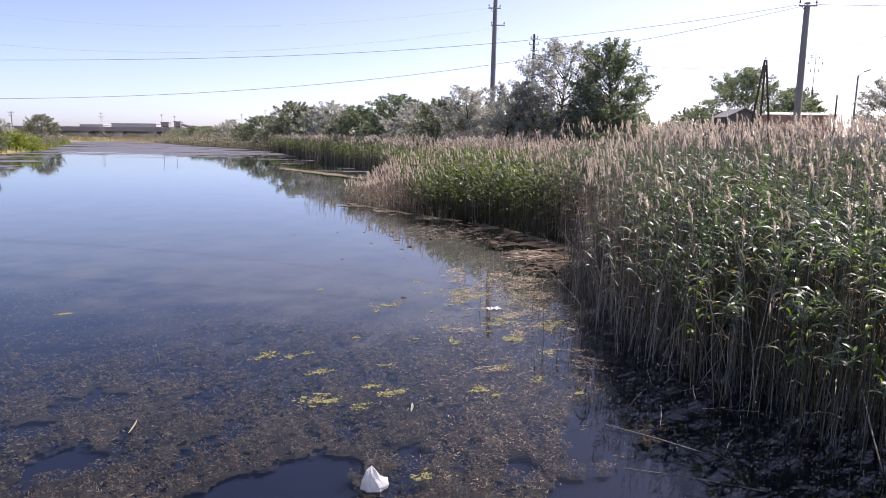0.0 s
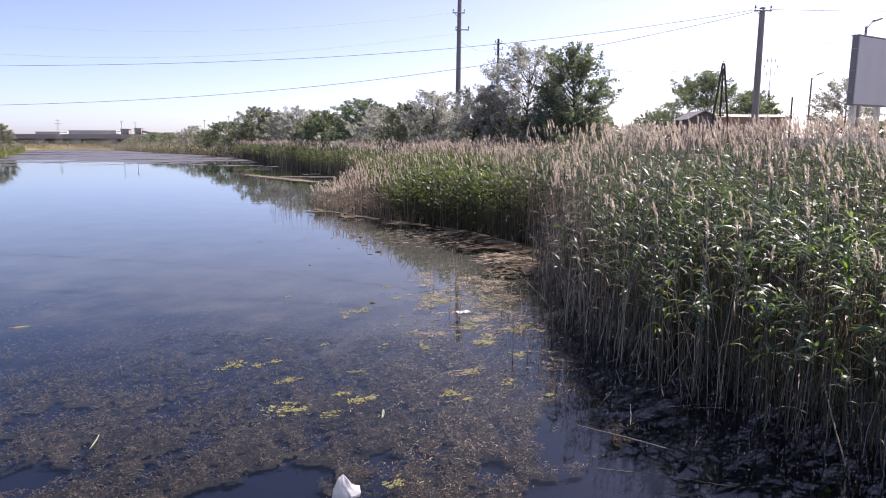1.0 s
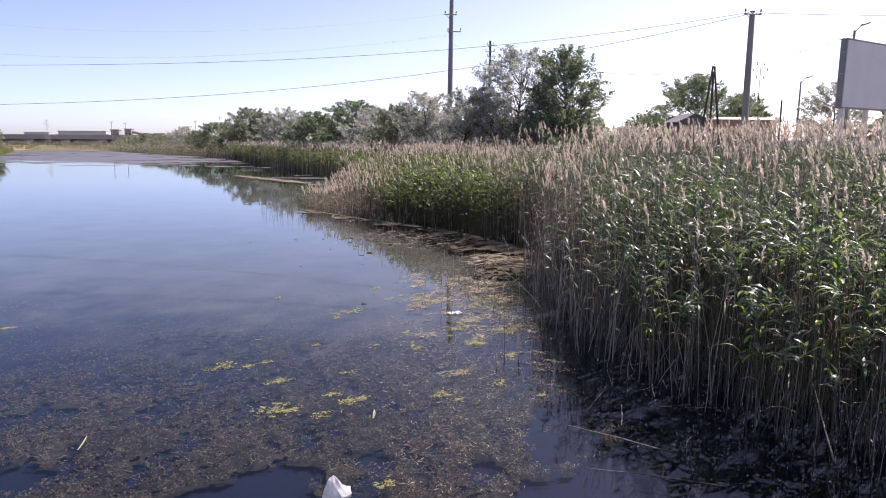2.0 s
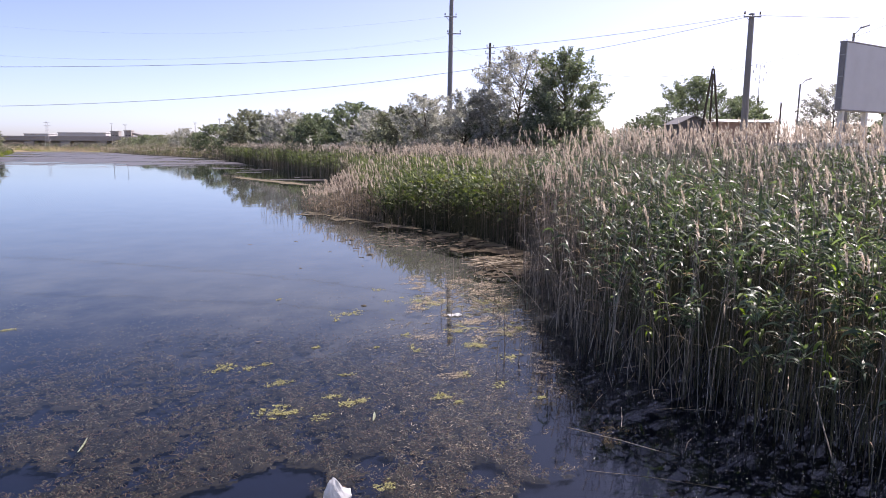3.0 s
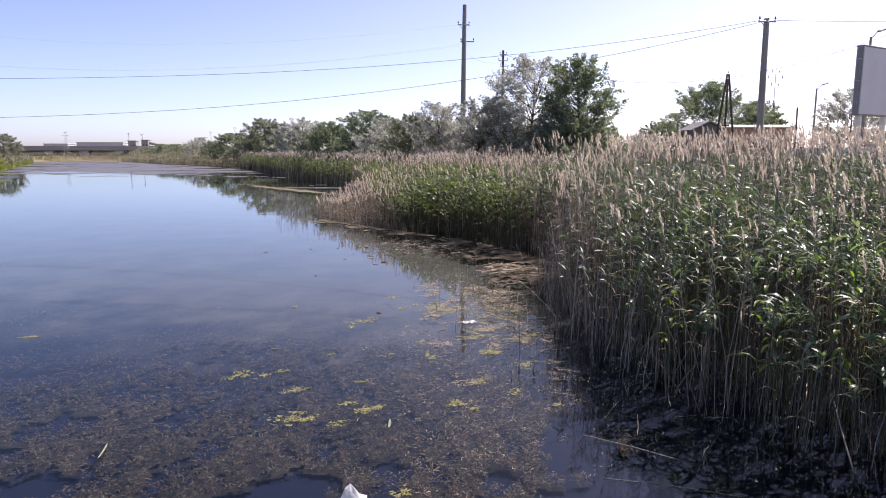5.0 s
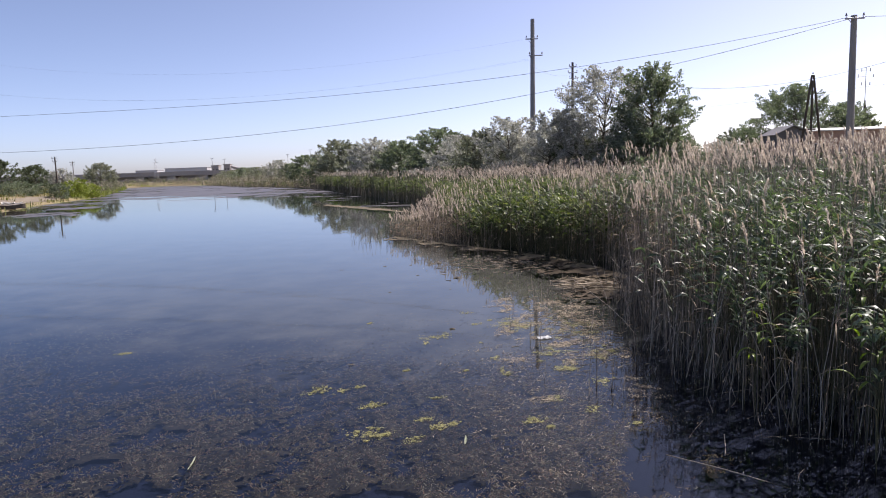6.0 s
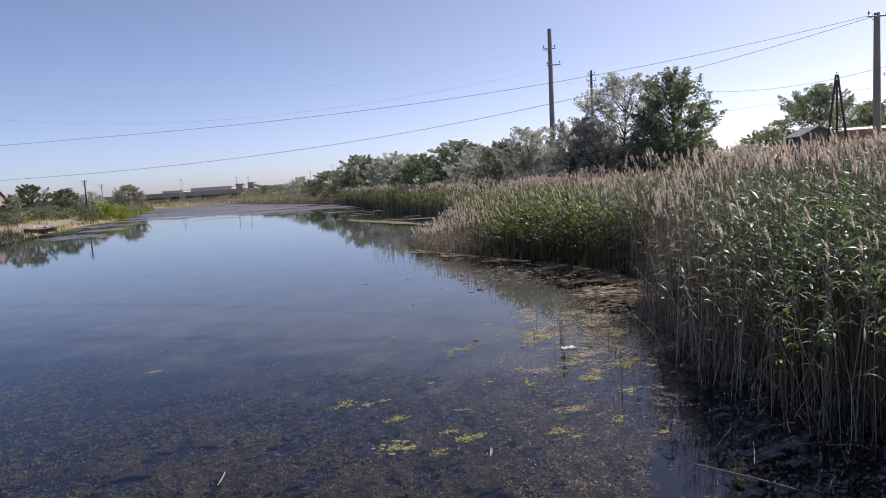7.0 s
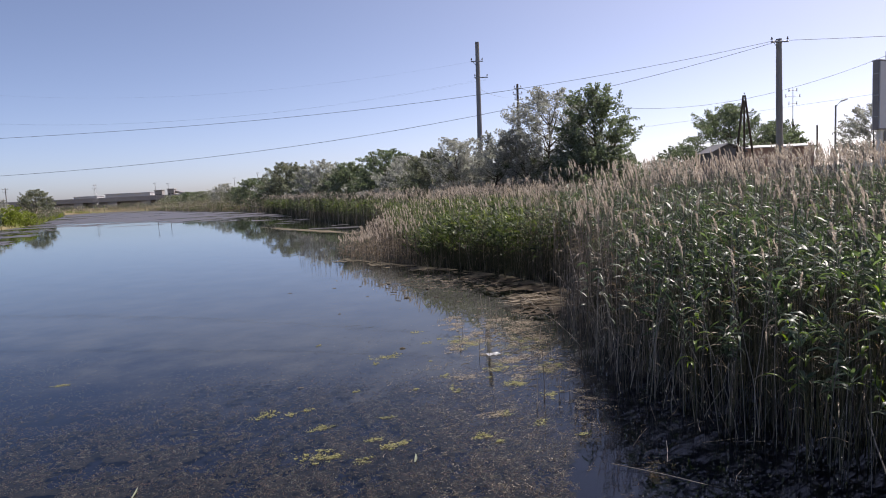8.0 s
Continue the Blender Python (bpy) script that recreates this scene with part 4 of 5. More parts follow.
def house(at, size, eave, ridge, turn, wall_mat, roof_mat, label, windows, overhang=0.3):
    """A gabled house: the ridge runs along x."""
    z0 = float(land(at[0], at[1])) - 0.1
    t = thing("house", (at[0], at[1], z0), label, "house", "houses", turn=turn)
    lx, ly = size
    e, rg = eave - z0, ridge - z0
    bm = bmesh.new()
    vs = [bm.verts.new(p) for p in [(-lx / 2, -ly / 2, 0), (lx / 2, -ly / 2, 0), (lx / 2, ly / 2, 0), (-lx / 2, ly / 2, 0), (-lx / 2, -ly / 2, e), (lx / 2, -ly / 2, e), (lx / 2, ly / 2, e), (-lx / 2, ly / 2, e), (-lx / 2, 0, rg - 0.05), (lx / 2, 0, rg - 0.05)]]
    for f in ((0, 1, 5, 4), (2, 3, 7, 6), (1, 2, 6, 9, 5), (3, 0, 4, 8, 7), (3, 2, 1, 0)):
        bm.faces.new([vs[i] for i in f])
    part("wall", bm, wall_mat, t)
    run = math.hypot(ly / 2 + overhang, (rg - e) * (1 + overhang / (ly / 2)))
    pitch = math.degrees(math.atan2(rg - e, ly / 2))
    for s in (-1, 1):
        bm = bmesh.new()
        box(bm, (lx + 2 * overhang, run, 0.10), pose(0, 0, rg) @ pose(0, 0, 0, s * -pitch if s > 0 else pitch, 0, 0) @ pose(0, s * run / 2, 0), 0.01)
        part("roof", bm, roof_mat, t)
    for wx, wz, ww, wh in windows:
        w = part("window", box(bmesh.new(), (ww, 0.10, wh), pose(wx, -ly / 2 - 0.01, wz), 0.01), M_WHITE, t, "white window frame")
        part("pane", box(bmesh.new(), (ww - 0.16, 0.04, wh - 0.16), pose(wx, -ly / 2 - 0.055, wz + 0.08)), M_PANE, w)
    return t


house((38.4, 69), (8.4, 5.0), 5.5, 5.78, -2, M_PLASTER, M_PALEROOF, "long low pinkish house with a pale grey roof", [(-2.2, 2.0, 1.1, 1.2), (0.2, 2.0, 1.1, 1.2), (2.4, 2.0, 1.1, 1.2)])
house((33.4, 68), (3.4, 3.2), 5.3, 6.05, 88, M_SLATE, M_SLATE, "small grey-roofed shed end-on beside a house", [])
house((-92.8, 112), (13, 8), 4.6, 6.9, 12, M_BRICK, M_REDROOF, "brick house with a faded red gable roof", [(-3.5, 1.6, 1.3, 1.4), (0, 1.6, 1.3, 1.4), (3.5, 1.6, 1.3, 1.4)])

# ---- the far bridge and works ----
br = thing("bridge", (-151, 330, 0), "long dark concrete bridge across the river bend", "bridge", turn=-3)
part("deck", box(bmesh.new(), (150, 7, 1.4), pose(-8, 0, 3.7), 0.05), M_FAR_HAZED, br)
part("parapet", box(bmesh.new(), (150, 0.3, 0.8), pose(-8, -3.4, 5.1), 0.03), M_FAR_HAZED, br)
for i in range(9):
    part("pier", box(bmesh.new(), (4.5, 6, 4.7), pose(-74 + i * 16.5, 0, -1.0), 0.1), M_FAR_HAZED, br)
# added wall behind the piers, so the gaps under the deck read dark
part("gap_wall", box(bmesh.new(), (150, 3, 4.2), pose(-8, 2.5, -0.5), 0.1), M_FAR_HAZED, br, "solid wall added to darken the gaps under the deck")
em = new("embankment", bpy.data.meshes.new("embankment"))
bm = bmesh.new()
for sx, cx in ((95, -20), (260, -345)):
    r = bmesh.ops.create_cube(bm, size=1.0)
    for v in r["verts"]:
        wide = 5.0 if v.co.z > 0 else 13.0
        v.co = (cx + v.co.x * sx * (1.0 if v.co.z > 0 else 1.06), 338 + v.co.y * 2 * wide, 4.6 if v.co.z > 0 else -0.5)
bm.to_mesh(em.data)
bm.free()
em.data.materials.append(M_GROUND)
tagged(em, "earth embankment leading up to the far bridge", "embankment", kind="structure")


def block(name, at, size, mat, label, category, group=""):
    t = thing(name, at, label, category, group)
    part("wall", box(bmesh.new(), size, None, 0.1), mat, t)
    part("roof_slab", box(bmesh.new(), (size[0] + 0.6, size[1] + 0.6, 0.4), pose(0, 0, size[2]), 0.05), mat, t)
    n = max(2, int(size[0] / 4))
    for i in range(n):
        part("window", box(bmesh.new(), (size[0] / n * 0.5, 0.2, 1.2), pose(-size[0] / 2 + (i + 0.5) * size[0] / n, -size[1] / 2 - 0.06, size[2] * 0.62)), M_PANE, t)
    return t


block("works_hall", (-172, 422, 0.5), (27, 12, 8.0), M_FAR_HAZED_GREY, "long low grey works hall with a pale roof", "industrial hall")
block("works_hall", (-199, 424, 0.5), (14, 10, 7.2), M_FAR_HAZED_GREY, "smaller grey works hall with a pale roof", "industrial hall")
block("works_tower", (-154, 420, 0.5), (4.6, 4.6, 9.0), M_FAR_HAZED, "dark square works tower", "tower", "works towers")
block("works_tower", (-146.8, 421, 0.5), (4.0, 4.4, 9.5), M_FAR_HAZED, "dark square works tower", "tower", "works towers")
cv = thing("conveyor", (-140, 421, 0.5), "inclined dark conveyor gallery beside works towers", "conveyor")
part("gallery", rod(bmesh.new(), (-5, 0, 8.2), (10, 0, 4.2), 0.9, 0.9, 6), M_FAR_HAZED, cv)
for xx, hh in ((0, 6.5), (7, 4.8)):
    part("trestle", rod(bmesh.new(), (xx, 0, -0.3), (xx, 0, hh), 0.3, 0.2, 6), M_FAR_HAZED, cv)
ms = thing("lattice_pylon", (-138, 300, 0.4), "slim grey lattice pylon by the river", "pylon")
for dx, dy in ((-0.9, -0.9), (0.9, -0.9), (0.9, 0.9), (-0.9, 0.9)):
    part("leg", rod(bmesh.new(), (dx, dy, -0.2), (dx * 0.2, dy * 0.2, 11.4), 0.045, 0.03, 5), M_FAR_HAZED_GREY, ms)
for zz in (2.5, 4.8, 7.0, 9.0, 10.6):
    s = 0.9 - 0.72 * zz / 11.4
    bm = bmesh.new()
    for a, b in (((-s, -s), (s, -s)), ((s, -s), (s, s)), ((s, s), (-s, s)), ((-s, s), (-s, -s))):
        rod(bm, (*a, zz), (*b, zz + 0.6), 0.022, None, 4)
    part("bracing", bm, M_FAR_HAZED_GREY, ms)
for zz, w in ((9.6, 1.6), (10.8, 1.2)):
    part("crossarm", box(bmesh.new(), (2 * w, 0.08, 0.08), pose(0, 0, zz)), M_FAR_HAZED_GREY, ms)

# ---- the far bank ----


def boat(at, turn, length, label, mat, rim):
    z0 = float(land(*at)) + 0.02
    t = thing("rowing_boat", (*at, z0), label, "boat", "boats", turn=turn)
    prof = [(-0.5, 0.75), (-0.3, 0.95), (0.0, 1.0), (0.25, 0.8), (0.42, 0.4), (0.5, 0.03)]
    bm, rows = bmesh.new(), []
    for u, w in prof:
        sheer = 0.42 + 0.18 * (2 * u) ** 2
        rows.append([bm.verts.new((u * length, yy, zz)) for yy, zz in ((-0.62 * w, sheer), (-0.45 * w, 0.06), (0.45 * w, 0.06), (0.62 * w, sheer), (0.56 * w, sheer), (0.40 * w, 0.12), (-0.40 * w, 0.12), (-0.56 * w, sheer))])
    for a, b in zip(rows, rows[1:]):
        for i in range(8):
            bm.faces.new((a[i], a[(i + 1) % 8], b[(i + 1) % 8], b[i]))
    bm.faces.new(rows[0])
    bm.faces.new(rows[-1][::-1])
    part("hull", bm, mat, t)
    for k in (-1, 1):
        bm = bmesh.new()
        for (u0, w0), (u1, w1) in zip(prof, prof[1:]):
            rod(bm, (u0 * length, k * 0.6 * w0, 0.44 + 0.18 * (2 * u0) ** 2), (u1 * length, k * 0.6 * w1, 0.44 + 0.18 * (2 * u1) ** 2), 0.045, None, 6)
        part("gunwale", bm, rim, t, "pale worn gunwale")
    for u in (-0.25, 0.1):
        part("thwart", box(bmesh.new(), (0.24, 1.0, 0.05), pose(u * length, 0, 0.32), 0.008), M_BOAT, t)
    return t


boat((-50.5, 73), 150, 3.6, "weathered rowing boat hauled onto the shore", M_BOAT, M_WHITE)
boat((-49.0, 70.5), 20, 3.2, "dark old boat lying at the water's edge", M_DARKPOLE, M_BOAT)
# ---- what floats in the water ----
HOLES = [(-1.55, 5.28, 0.62, 0.36, 34), (-0.95, 5.62, 0.50, 0.40, 40), (-0.82, 5.2, 0.34, 0.34, 0), (-3.3, 5.95, 0.38, 0.34, 30), (-0.02, 6.05, 0.26, 0.15, -32), (1.03, 5.75, 0.18, 0.22, 0), (2.0, 6.5, 0.42, 1.0, -20),
         (-2.45, 7.36, 0.22, 0.13, 0), (-3.57, 7.55, 0.28, 0.14, 0), (-5.15, 9.15, 0.42, 0.22, 0), (-4.04, 6.7, 0.3, 0.16, 0), (-2.54, 9.5, 0.4, 0.14, 0), (1.9, 5.0, 0.8, 0.7, 0), (2.7, 5.4, 1.0, 0.9, 0), (-3.0, 8.3, 0.3, 0.12, 0)]


def weed_cover(x, y):
    """How thickly weed grows under the surface, 0 to 1."""
    c = 0.74 + 0.34 * waves(x, y, 51, 0.9) + 0.28 * waves(x, y, 52, 0.35)
    c = c * smooth_step((14.0 - y + 1.5 * waves(x, y, 53, 4)) / 8)
    c = c * smooth_step((y + 3.2 + 1.2 * waves(x, y, 55, 2.5)) / 2) * smooth_step((x + 10.5 + waves(x, y, 56, 3)) / 2)
    for hx, hy, a, b, turn in HOLES:
        ct, st = math.cos(radians(turn)), math.sin(radians(turn))
        u, v = (x - hx) * ct + (y - hy) * st, (y - hy) * ct - (x - hx) * st
        r = np.sqrt((u / a) ** 2 + (v / b) ** 2) + 0.18 * waves(x, y, 54, 0.5)
        c = c * smooth_step((r - 0.86) / 0.2)
    c = c * (1 - 0.3 * smooth_step((-3.2 - x) / 2.2) * smooth_step((10.5 - y) / 2.5))
    d = shore(x, y)
    return c * smooth_step((-d - np.where(y < 9.5, 1.0, 0.3)) / 0.5)


x, y = scatter(-9, 4.5, -4, 16, 3000)
near = (np.abs(x) < 0.85 * np.maximum(y, 4) + 1) & ((y > 3.5) | (rng.random(len(x)) < 0.2))
x, y = x[near], y[near]
tuft = 0.55 + 0.9 * waves(x, y, 57, 0.30) + 0.9 * waves(x, y, 58, 0.13)
k = rng.random(len(x)) < weed_cover(x, y) * np.clip(tuft, 0.03, 1.3) * np.clip(1.2 - (y - 4) / 11, 0.2, 1) * (1 + 0.9 * smooth_step((x + 0.2) / 1.2))
x, y = x[k], y[k]


def weed_strands(name, label, x, y, z, mat, thick=1.0):
    """Short curled strands of weed at that depth below or height above the surface."""
    n, seg = len(x), 4
    a, curl = rng.uniform(0, 6.283, n), rng.normal(0, 2.3, n)
    step = rng.uniform(0.008, 0.020, n) * (1 + 0.03 * np.maximum(y, 0))
    p = np.empty((n, seg, 3))
    p[:, 0] = np.stack([x, y, z], -1)
    dz = rng.normal(0, 0.007, (n, seg))
    for i in range(1, seg):
        ang = a + curl * i * 0.6
        p[:, i, 0] = p[:, i - 1, 0] + np.cos(ang) * step
        p[:, i, 1] = p[:, i - 1, 1] + np.sin(ang) * step
        p[:, i, 2] = np.where(z > 0, 0.003 + np.abs(dz[:, i]), np.minimum(p[:, i - 1, 2] + dz[:, i], -0.003))
    side = np.stack([-np.sin(a), np.cos(a), 0.3 * np.sin(a * 3)], -1)[:, None] * np.ones((1, seg, 1))
    v, q = ribbons(p, (thick * rng.uniform(0.0015, 0.0040, n) * (1 + 0.08 * np.maximum(y, 0)))[:, None] * np.array([[0.7, 1, 1, 0.4]]), side)
    return tagged(new(name, mesh_of(name, v, q, mat)), label, "water weed", kind="stuff")


weed_strands("water_weed", "tangled brown weed just under the water's surface", x, y, -np.abs(rng.normal(0, 0.022, len(x))) - 0.004, M_WEED)
# weed that has risen to the surface before the reeds
x, y = scatter(-0.6, 2.4, 5.2, 11.5, 900)
lift = 0.35 + 0.8 * waves(x, y, 81, 0.5) + 0.6 * waves(x, y, 82, 0.18)
k = (rng.random(len(x)) < 0.5 * np.clip(lift, 0, 1) * smooth_step((weed_cover(x, y) - 0.1) / 0.3) * smooth_step((x + 0.6) / 1.4))
weed_strands("surface_weed", "pale dried weed lying on the water's surface", x[k], y[k], np.full(k.sum(), 0.004), M_STRAW, 0.55)
# the deeper body of the weed
xs, ys = np.arange(-10, 4.6, 0.045), np.arange(-4, 14, 0.045)
gx, gy = np.meshgrid(xs, ys)
cov = weed_cover(gx, gy)
cov = np.where(cov < 0.25, -1, cov) + 0.22 * waves(gx, gy, 57, 0.30) + 0.16 * waves(gx, gy, 58, 0.13) + 0.34 * (rng.random(gx.shape) - 0.5)
gz = -0.10 + 0.015 * waves(gx, gy, 59, 0.25)
idx = np.arange(gx.size).reshape(gx.shape)
ok = (cov[:-1, :-1] + cov[1:, 1:] > 1.1).ravel()
q = np.stack([idx[:-1, :-1], idx[:-1, 1:], idx[1:, 1:], idx[1:, :-1]], -1).reshape(-1, 4)[ok]
M_WEEDBED = plain("deep_weed", [(0.3, (0.022, 0.021, 0.020)), (0.5, (0.058, 0.049, 0.037)), (0.7, (0.12, 0.095, 0.062))], 1.6, 0.9, bump=1.0, fine=40)
tagged(new("weed_bank", mesh_of("weed_bank", np.stack([gx, gy, gz], -1), q, M_WEEDBED)), "dark brown bank of weed below the surface", "water weed", kind="stuff")


def scum(label, x0, x1, y0, y1, cell, cell_y, test, mat, z=0.006):
    """A thin broken sheet lying on the water where test(x, y) is above 0."""
    gx, gy = np.meshgrid(np.arange(x0, x1, cell), np.arange(y0, y1, cell_y))
    idx = np.arange(gx.size).reshape(gx.shape)
    f = test(gx, gy)
    ok = ((f[:-1, :-1] > 0) & (f[1:, 1:] > 0) & (f[1:, :-1] > 0)).ravel()
    q = np.stack([idx[:-1, :-1], idx[:-1, 1:], idx[1:, 1:], idx[1:, :-1]], -1).reshape(-1, 4)[ok]
    gz = z + 0.5 * z * np.random.default_rng(3).random(gx.shape)
    return tagged(new("floating_weed", mesh_of("floating_weed", np.stack([gx, gy, gz], -1), q, mat)), label, "floating weed", "floating weed mats", "stuff")


M_SCUM = plain("dull_yellow_scum", [(0.3, (0.05, 0.042, 0.03)), (0.5, (0.10, 0.085, 0.058)), (0.7, (0.18, 0.15, 0.105))], 0.9, 0.9, bump=0.6, fine=9)


M_FARMAT = plain("wet_floating_weed", [(0.3, (0.04, 0.034, 0.03)), (0.55, (0.085, 0.07, 0.062)), (0.75, (0.14, 0.118, 0.10))], 0.4, 0.4, bump=0.25, fine=6)


def far_mats(x, y):
    d = shore(x, y)
    band = smooth_step((y + 0.35 * x - 58 + 8 * waves(x, y, 61, 40)) / 38)
    lee = smooth_step((15 + d) / 9) * (x > -20 - 0.35 * y) * smooth_step((y - 44) / 10)
    bank = smooth_step((9 + d) / 6) * (x < -20 - 0.30 * y) * smooth_step((y - 62) / 20)
    streaks = waves(x * 0.35, y, 62, 13) * 0.5 + 0.4 * waves(x * 0.35, y, 63, 4) + 0.25 * waves(x * 0.5, y, 60, 1.8)
    return np.where(d < -0.2, streaks - 0.85 + 1.25 * np.maximum(band, np.maximum(lee * 0.62, bank * 0.8)), -1)


scum("brown weed mats floating on the far water", -150, 0, 55, 330, 0.5, 0.9, far_mats, M_FARMAT)


def edge_mats(x, y):
    d = shore(x, y)
    near_edge = smooth_step((3.0 + d) / 2.6) * smooth_step((y - 12.5) / 3) * smooth_step((24 - y) / 5)
    return np.where(d < 0.1, 0.7 * waves(x, y * 0.8, 64, 1.6) + 0.5 * waves(x, y, 65, 0.45) + 0.5 * waves(x, y, 70, 0.2) - 1.15 + 1.75 * near_edge, -1)


def fringe(x, y):
    d = shore(x, y)
    near_edge = smooth_step((1.25 + d + 0.9 * waves(x, y, 67, 2.2)) / 1.3) * smooth_step((y - 17.5) / 2) * smooth_step((31 - y) / 3)
    return np.where(d < 0.15, 0.8 * waves(x, y * 0.8, 68, 1.1) + 0.6 * waves(x, y, 69, 0.35) - 1.25 + 2.0 * near_edge, -1)


scum("tan scum fringe at the foot of the reeds", -5, 5, 16, 34, 0.05, 0.06, fringe, M_SCUM, 0.012)
scum("brown scum along the reed edge", -6, 5, 12, 36, 0.06, 0.08, edge_mats, M_MAT)


def streak(x, y):
    d = shore(x, y)
    u = (x + 8.0) * -0.53 + (y - 54) * 0.85
    w = (x + 8.0) * 0.85 + (y - 54) * 0.53
    return np.where(d < -0.1, 1 - (w / 0.75) ** 2 - (u / 10) ** 2 + 0.7 * waves(x, y, 66, 3.0), -1)


scum("yellowish weed streak beside the reed bank", -18, 2, 40, 70, 0.12, 0.16, streak, M_SCUM)


def straws(label, n, cx, cy, rx, ry, length, z, width, seed, mat, turn=0.3, name="floating_straw", pile=0.0):
    r = np.random.default_rng(seed)
    px, py = cx + r.normal(0, 0.5, n) * rx, cy + r.normal(0, 0.5, n) * ry
    a = r.normal(turn, 0.55, n)
    ln = length * r.uniform(0.35, 1.1, n)
    pz = z + pile * r.random(n) * np.exp(-((px - cx) / rx) ** 2 - ((py - cy) / ry) ** 2)
    u = np.stack([np.cos(a), np.sin(a), r.normal(0, 0.05, n)], -1)
    c = np.stack([px, py, pz + width], -1)
    s = np.linspace(-0.5, 0.5, 3)
    path = c[:, None] + u[:, None] * (ln[:, None] * s)[..., None]
    path[..., 2] = np.maximum(path[..., 2], 0.002)
    path[:, 1, 1] += r.normal(0, 0.02, n)
    # square-section straws
    sd = np.stack([-np.sin(a), np.cos(a), 0 * a], -1)
    up = np.array([0, 0, 1.0])
    w = width * r.uniform(0.6, 1.4, n)
    corners = np.stack([path + (sd * w[:, None])[:, None], path + up * w[:, None, None], path - (sd * w[:, None])[:, None], path - up * w[:, None, None]], 2)
    idx = np.arange(n * 12).reshape(n, 3, 4)
    nx = np.roll(idx, -1, 2)
    q = np.stack([idx[:, :-1], nx[:, :-1], nx[:, 1:], idx[:, 1:]], -1)
    return tagged(new(name, mesh_of(name, corners, q, mat)), label, "floating debris", "floating debris", "stuff")


straws("raft of pale dead reed stalks caught in the notch", 110, 3.15, 16.1, 0.6, 0.75, 0.9, 0.0, 0.010, 5, M_STRAW, 0.15, "reed_litter", 0.16)
straws("straw litter floating by the reeds", 800, 2.1, 12.4, 0.9, 2.6, 0.14, 0.0, 0.004, 6, M_STRAW, 0.6)
straws("straw litter along the reed edge", 260, 1.2, 20.5, 2.2, 2.2, 0.22, 0.0, 0.006, 7, M_STRAW, -0.5)
straws("loose straw litter on the water", 260, 1.35, 8.8, 1.1, 3.0, 0.09, 0.0, 0.0018, 8, M_STRAW, 0.8)
straws("dark stalk litter under the reeds", 14, 3.3, 7.2, 0.7, 1.6, 0.6, 0.0, 0.003, 9, M_REED_STEM, 0.9)


def alga_patch(cx, cy, rx, ry, seed, mat=M_ALGA, label="floating patch of yellow-green alga"):
    """A clump of small fronds lying on the water."""
    r = np.random.default_rng(seed)
    n = int(1500 * rx * ry / 0.04 * min(1.0, 0.14 / rx)) + 90
    blob = np.minimum(r.geometric(0.11, n) - 1, 25)
    ox, oy, sz = r.normal(0, 0.75, 26), r.normal(0, 0.75, 26), r.uniform(0.03, 0.30, 26)
    ox, oy = ox + 0.35 * np.roll(ox, 1), oy + 0.3 * ox
    px, py = (ox[blob] + r.normal(0, 1, n) * sz[blob] * 1.3) * rx, (oy[blob] + r.normal(0, 1, n) * sz[blob]) * ry
    a = r.normal(0.2, 0.9, n)
    ln = r.uniform(0.005, 0.016, n)[:, None]
    p = np.stack([px, py, 0.003 + 0.008 * r.random(n)], -1)
    d = np.stack([np.cos(a), np.sin(a), r.normal(0, 0.25, n)], -1)
    s = np.stack([-np.sin(a), np.cos(a), r.normal(0, 0.25, n)], -1)
    v = np.stack([p - d * ln, p + s * ln * 0.3, p + d * ln, p - s * ln * 0.3], 1)
    ob = new("alga_patch", mesh_of("alga_patch", v, np.arange(n * 4).reshape(-1, 4), mat))
    ob.location = (cx, cy, 0)
    return tagged(ob, label, "algae", "alga patches", "stuff")


for i, (ax, ay, rx, ry) in enumerate([(-2.05, 8.75, 0.13, 0.13), (-1.68, 8.7, 0.08, 0.07), (-1.2, 8.1, 0.12, 0.09), (-0.87, 9.56, 0.05, 0.04), (-1.15, 7.22, 0.22, 0.17), (-0.95, 7.15, 0.10, 0.08), (-0.28, 7.37, 0.12, 0.08),
                                      (-0.61, 7.0, 0.07, 0.08), (0.81, 7.48, 0.11, 0.09), (0.99, 7.3, 0.05, 0.05), (1.55, 9.5, 0.18, 0.20), (1.5, 10.4, 0.24, 0.20), (0.85, 12.5, 0.30, 0.30), (1.15, 12.1, 0.22, 0.18),
                                      (-0.43, 11.5, 0.22, 0.14), (0.52, 10.08, 0.07, 0.08), (2.0, 11.9, 0.40, 0.42), (2.2, 10.2, 0.25, 0.3), (1.9, 8.9, 0.12, 0.12), (-5.9, 10.9, 0.12, 0.06), (1.6, 7.8, 0.10, 0.08), (-0.5, 7.6, 0.10, 0.05), (0.1, 5.45, 0.06, 0.07)]):
    alga_patch(ax, ay, 0.8 * rx, 0.9 * ry, 100 + i)


r_tan = np.random.default_rng(91)
for i in range(34):                                          # tan scum caught before the reeds
    ay = float(r_tan.uniform(8.0, 15.0))
    ax = 2.9 - float(r_tan.uniform(0.35, 1.9)) ** 1.2
    if float(shore(np.array([ax]), np.array([ay]))[0]) < -0.25:
        alga_patch(ax, ay, *(0.06 + 0.16 * r_tan.random(2)).tolist(), 400 + i, M_STRAW, "ragged patch of tan scum and straw afloat")


